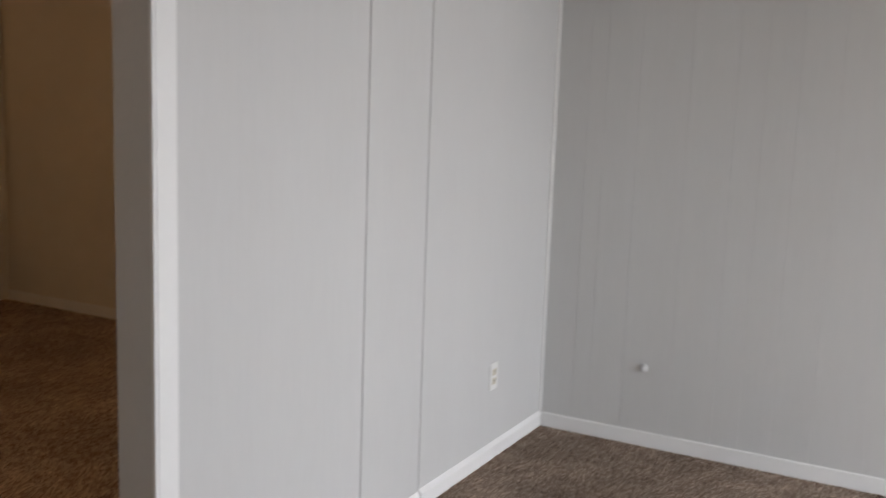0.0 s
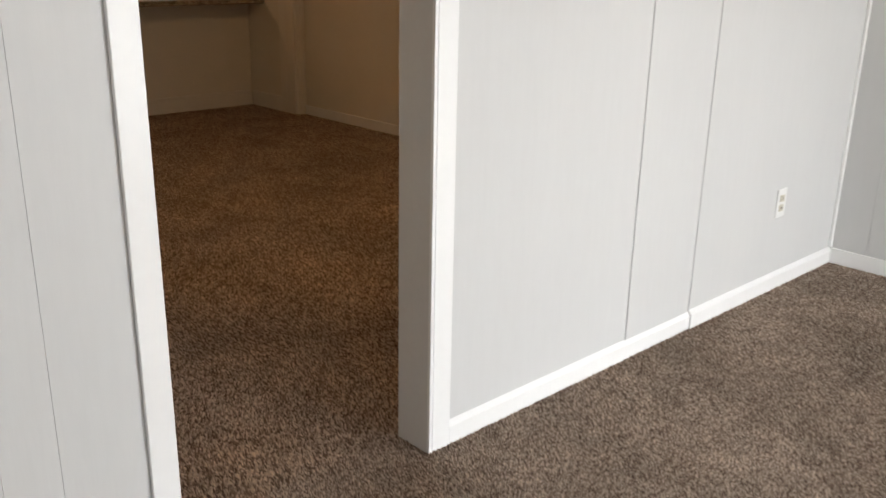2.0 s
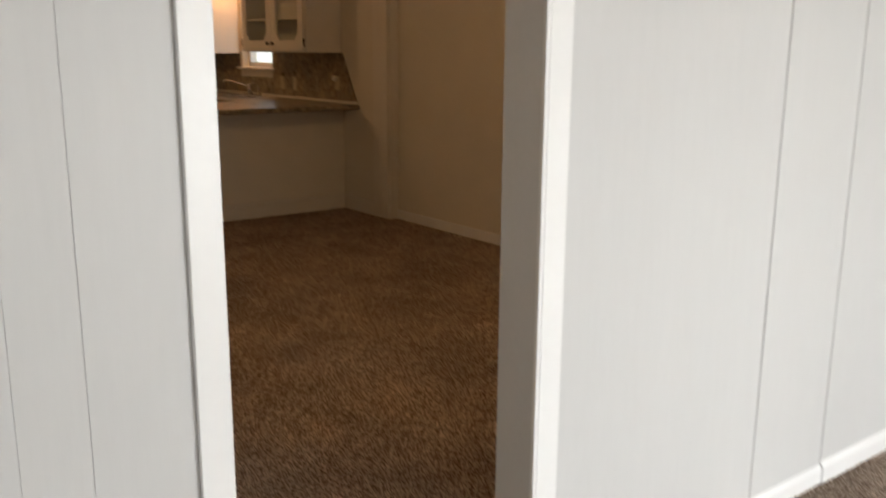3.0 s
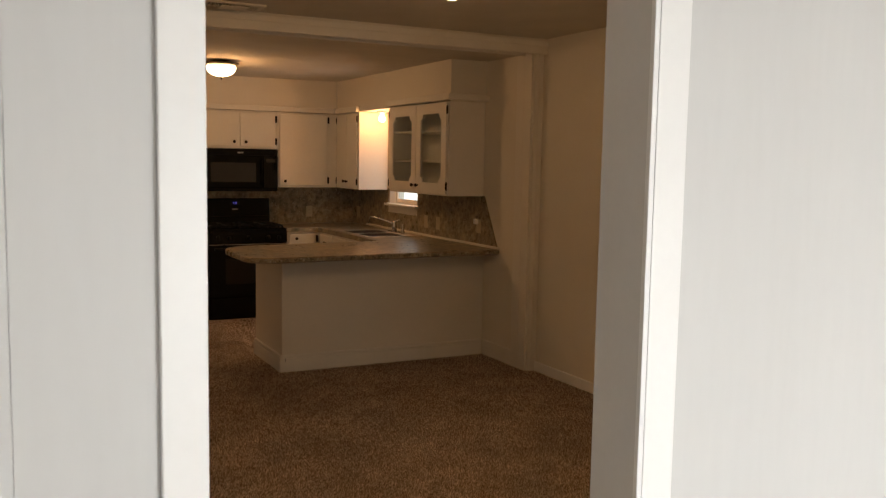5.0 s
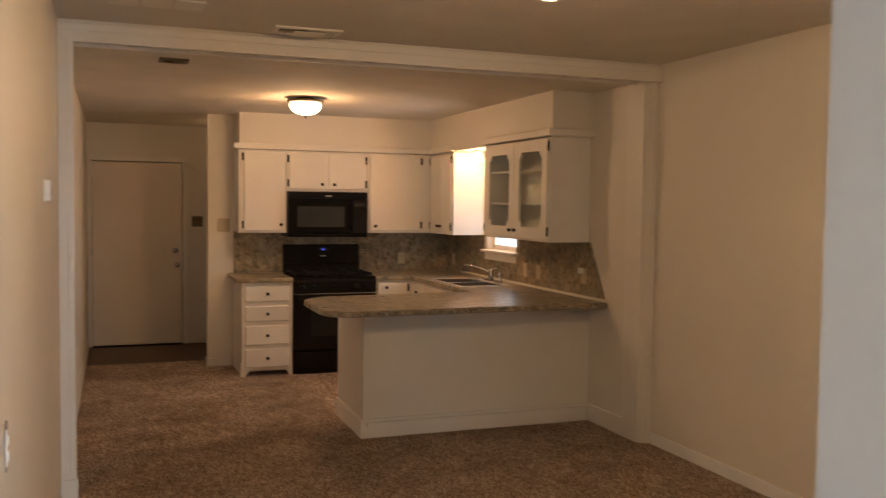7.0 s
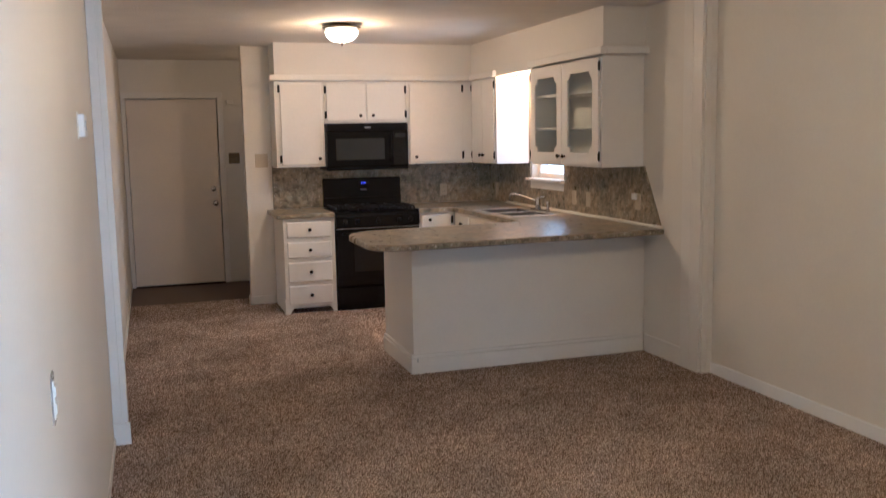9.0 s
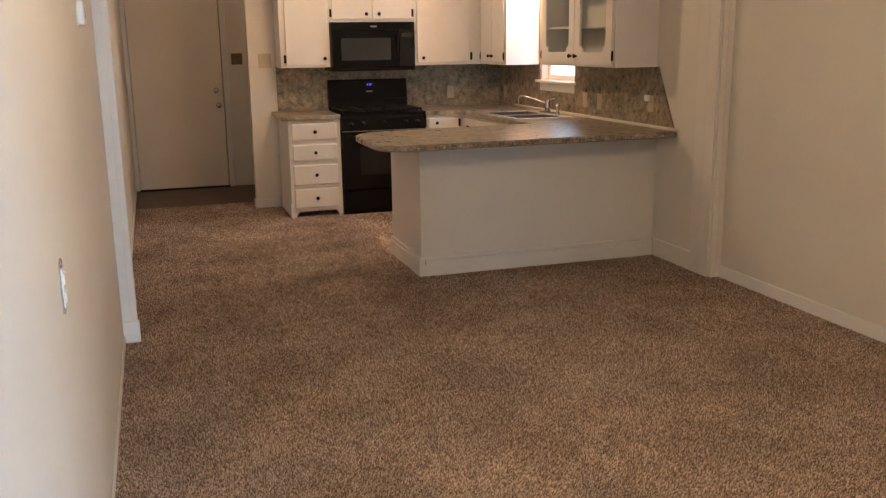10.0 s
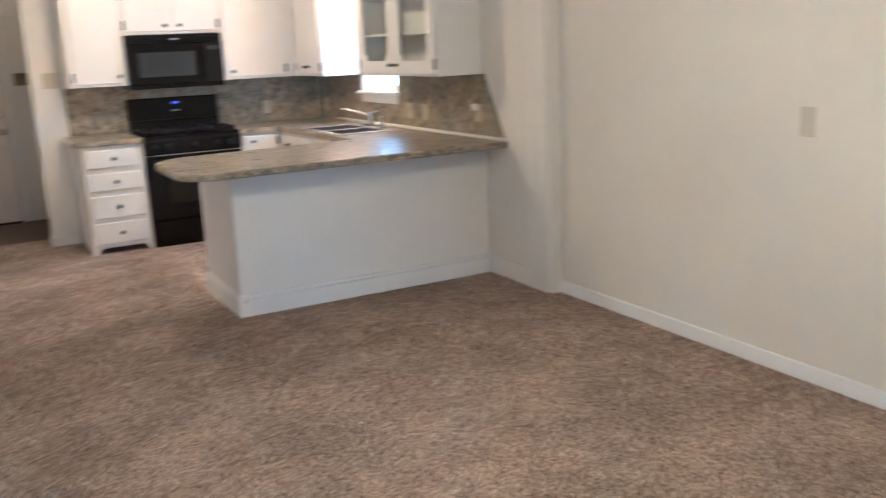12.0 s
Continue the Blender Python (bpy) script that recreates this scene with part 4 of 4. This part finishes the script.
def ceiling_vent(x0, y0, x1, y1, z, label, slats, paint=None):
    paint = paint or IVORY
    v = thing("ceiling_vent", ((x0 + x1) / 2, (y0 + y1) / 2, z), label, "vent")
    part("frame", boxes((x0, y0, z - 0.012, x1, y0 + 0.03, z), (x0, y1 - 0.03, z - 0.012, x1, y1, z), (x0, y0 + 0.03, z - 0.012, x0 + 0.03, y1 - 0.03, z), (x1 - 0.03, y0 + 0.03, z - 0.012, x1, y1 - 0.03, z), bevel=0.002), paint, v)
    part("backing", boxes((x0 + 0.03, y0 + 0.03, z - 0.003, x1 - 0.03, y1 - 0.03, z - 0.0005)), DARK, v)
    n = slats
    for i in range(n):
        x = x0 + 0.035 + (x1 - x0 - 0.07) * (i + 0.5) / n
        bm = boxes((-0.0015, y0 + 0.03, -0.011, 0.0015, y1 - 0.03, 0.011))
        bmesh.ops.transform(bm, matrix=Matrix.Translation((x, 0, z - 0.012)) @ Matrix.Rotation(radians(24 if i < n / 2 else -24), 4, "Y"), verts=bm.verts)
        part("slat", bm, paint, v)
    if slats > 8:
        xm = (x0 + x1) / 2
        part("damper_plate", boxes((xm - 0.085, y0 + 0.02, z - 0.026, xm + 0.085, y1 - 0.02, z - 0.020), bevel=0.002), paint, v)
    return v


ceiling_vent(0.215, 4.29, 0.585, 4.45, ZD, "ivory metal ceiling air register with slanted slats", 14)
cover = thing("ceiling_panel", (-0.41, 3.89, ZD), "painted ceiling cover with three raised panels near the beam", "ceiling panel")
part("frame", boxes((-0.645, 3.76, ZD - 0.020, -0.175, 3.99, ZD), bevel=0.008), CEIL, cover)
for k in range(3):
    part("panel", boxes((-0.628 + 0.148 * k, 3.778, ZD - 0.030, -0.488 + 0.148 * k, 3.975, ZD - 0.020), bevel=0.006), IVORY, cover)
ceiling_vent(-0.345, 5.00, -0.175, 5.14, ZK, "small brown-grey ceiling air register in the kitchen", 6, BRASS)


def plate_y(name, x, y, z, w, h, material, label, kind="outlet"):
    """A plate on a wall that faces -y."""
    p = thing(name, (x, y, z), label, kind if kind != "switch" else "light switch")
    part("plate", boxes((x - w / 2, y - 0.006, z - h / 2, x + w / 2, y, z + h / 2), bevel=0.0025), material, p)
    if kind == "outlet":
        for dz in (-0.02, 0.02):
            s = part("socket", boxes((x - 0.017, y - 0.0085, z + dz - 0.014, x + 0.017, y - 0.0055, z + dz + 0.014), bevel=0.0015), IVORY2 if material is PLATE else material, p)
            for dx in (-0.006, 0.006):
                part("slot", boxes((x + dx - 0.001, y - 0.0092, z + dz - 0.004, x + dx + 0.001, y - 0.0084, z + dz + 0.005)), DARK, s)
    else:
        for dx in ((-0.023, 0.023) if w > 0.1 else (0,)):
            part("toggle", boxes((x + dx - 0.005, y - 0.016, z - 0.008, x + dx + 0.005, y - 0.005, z + 0.010), bevel=0.002), material, p)
    return p


def plate_x(name, x, y, z, w, h, material, label, kind="outlet", side=-1):
    """A plate on a wall that faces -x (side -1) or +x (side 1)."""
    p = thing(name, (x, y, z), label, kind if kind != "switch" else "light switch")
    s = side
    part("plate", boxes((min(x, x + s * 0.006), y - w / 2, z - h / 2, max(x, x + s * 0.006), y + w / 2, z + h / 2), bevel=0.0025), material, p)
    a, b = sorted((x + s * 0.0055, x + s * (0.0085 if kind == "outlet" else 0.016)))
    if kind == "outlet":
        for dz in (-0.02, 0.02):
            part("socket", boxes((a, y - 0.017, z + dz - 0.014, b, y + 0.017, z + dz + 0.014), bevel=0.0015), material, p)
    else:
        part("toggle", boxes((a, y - 0.005, z - 0.008, b, y + 0.005, z + 0.010), bevel=0.002), material, p)
    return p


plate_y("wall_outlet", 1.910, YF, 0.373, 0.072, 0.118, PLATE, "ivory duplex wall outlet on the panelled wall")
plate_y("light_switch", 0.400, YB, 1.385, 0.118, 0.128, BEIGE, "beige double light switch plate on the wall end", "switch")
plate_y("light_switch", 0.285, YD, 1.385, 0.118, 0.118, BRASS, "aged brass double light switch plate beside the entry door", "switch")
plate_y("wall_outlet", 2.215, YB - 0.012, 1.047, 0.072, 0.117, BEIGE, "beige outlet on the granite backsplash")
plate_x("wall_outlet", XK - 0.012, 8.15, 1.047, 0.072, 0.117, BEIGE, "beige outlet on the granite backsplash")
plate_x("wall_outlet", XK - 0.012, 6.17, 1.055, 0.072, 0.117, BEIGE, "beige outlet on the granite backsplash")
plate_x("wall_outlet", XK - 0.012, 6.42, 1.055, 0.072, 0.117, BEIGE, "beige outlet on the granite backsplash")
plate_x("light_switch", XR, 2.84, 1.155, 0.078, 0.128, IVORY2, "ivory light switch on the dining room wall", "switch")
pl = plate_x("wall_outlet", XK - 0.012, 5.40, 1.085, 0.072, 0.117, BEIGE, "beige outlet with a white plug-in adapter")
part("plug", boxes((XK - 0.045, 5.395, 1.10, XK - 0.020, 5.445, 1.145), bevel=0.006), PLATE, pl, "white plastic plug-in")

th = thing("thermostat", (XL, 3.56, 1.65), "white plastic wall thermostat", "thermostat")
part("cover", boxes((XL, 3.49, 1.605, XL + 0.028, 3.63, 1.695), bevel=0.006), PLATE, th)
part("base_plate", boxes((XL, 3.482, 1.598, XL + 0.005, 3.638, 1.702), bevel=0.002), IVORY, th)
part("dial", boxes((XL + 0.026, 3.515, 1.63, XL + 0.031, 3.545, 1.672), bevel=0.002), STEEL, th)

hole = thing("wall_box", (XL, 2.045, 0.965), "open unfinished outlet box with torn wall edges", "outlet box")
part("torn_edge", prism([(2.012, 0.905), (2.035, 0.898), (2.078, 0.902), (2.085, 0.955), (2.080, 1.022), (2.058, 1.032), (2.02, 1.026), (2.008, 0.96)], XL, XL + 0.003, axis="x"), PLASTER, hole, "torn brown wall paper edge")
part("yoke", boxes((XL + 0.002, 2.024, 0.915, XL + 0.007, 2.046, 1.012), bevel=0.002), IVORY, hole)
for z in (0.942, 0.986):
    part("socket", boxes((XL + 0.006, 2.026, z - 0.013, XL + 0.011, 2.058, z + 0.013), bevel=0.0015), IVORY, hole)
part("screw", turned([(0.004, 0), (0.003, 0.002), (0, 0.0025)], (XL + 0.003, 2.047, 1.020), "x", 10), STEEL, hole)

solid("chime_box", boxes((0.225, YD - 0.03, 1.97, 0.30, YD, 2.02), (0.30, YD - 0.006, 1.962, 0.42, YD, 1.968), bevel=0.004), CREAM, "small cream painted door sensor box", "door chime", kind="")
solid("wall_anchor", turned([(0.014, 0), (0.020, 0.004), (0.017, 0.011), (0.008, 0.017), (0.010, 0.024), (0.0, 0.027)], (XA1, -0.494, 0.371), "-x", 18), PANEL, "white round wall stub on the grey panelled wall", "wall stub", kind="")
solid("nail", turned([(0.004, 0), (0.004, 0.002), (0, 0.003)], (-1.09, YF, 1.575), "-y", 10), STEEL, "small nail head in the panelled wall", "nail", kind="")

# ---- carpet pile: short leaning tufts over the floor that is walked and seen ----


def pile(patches):
    rng = np.random.default_rng(7)
    verts, faces, start = [], [], 0
    for x0, y0, x1, y1, step, height in patches:
        gx, gy = np.meshgrid(np.arange(x0, x1, step), np.arange(y0, y1, step))
        n = gx.size
        c = np.stack([gx.ravel(), gy.ravel()], 1) + rng.uniform(-0.5, 0.5, (n, 2)) * step
        turn = rng.uniform(0, 2 * np.pi, n)
        r = step * rng.uniform(0.50, 0.85, n)
        v = np.zeros((n, 4, 3))
        for k in range(3):
            a = turn + k * 2 * np.pi / 3
            v[:, k, 0] = c[:, 0] + r * np.cos(a)
            v[:, k, 1] = c[:, 1] + r * np.sin(a)
        lean = rng.normal(0, 0.40, (n, 2)) * step
        for k in range(9):
            w, p = rng.normal(0, 5.0, 2), rng.uniform(0, 6.28)
            d = rng.normal(0, 0.14, 2) * step
            lean += np.sin(c @ w + p)[:, None] * d
        v[:, 3, :2] = c + lean
        v[:, 3, 2] = height * rng.uniform(0.45, 1.1, n)
        v[:, :3, 2] = -0.001
        base = start + 4 * np.arange(n)[:, None]
        f = np.stack([base + np.array([[0, 1, 3]]), base + np.array([[1, 2, 3]]), base + np.array([[2, 0, 3]])], 1)
        verts.append(v.reshape(-1, 3))
        faces.append(f.reshape(-1, 3))
        start += 4 * n
    verts, faces = np.concatenate(verts), np.concatenate(faces)
    me = bpy.data.meshes.new("carpet_pile")
    me.vertices.add(len(verts))
    me.vertices.foreach_set("co", verts.astype(np.float32).ravel())
    me.loops.add(faces.size)
    me.loops.foreach_set("vertex_index", faces.astype(np.int32).ravel())
    me.polygons.add(len(faces))
    me.polygons.foreach_set("loop_start", np.arange(0, faces.size, 3, dtype=np.int32))
    me.update(calc_edges=True)
    me.materials.append(CARPET)
    ob = new("carpet_pile", me)
    return tagged(ob, "brown and grey speckled cut carpet pile", "carpet", kind="stuff")


pile([(XA0, YA0, -0.75, 0.0, 0.022, 0.013), (-0.75, YA0, XA1 - 0.012, -1.5, 0.022, 0.013), (-0.75, -1.5, XA1 - 0.012, 0.0, 0.0047, 0.009), (OL, 0.0, OR, 0.13, 0.0047, 0.009), (XL + 0.01, 0.13, XR - 0.014, 2.0, 0.007, 0.0105), (XL + 0.01, 2.0, XR - 0.014, 3.6, 0.0056, 0.010), (XL + 0.01, 3.6, XR - 0.014, 5.305, 0.0062, 0.0095), (XL + 0.01, 5.305, 1.0, 8.71, 0.0068, 0.0095), (1.0, 6.06, 2.12, 7.66, 0.012, 0.010)])
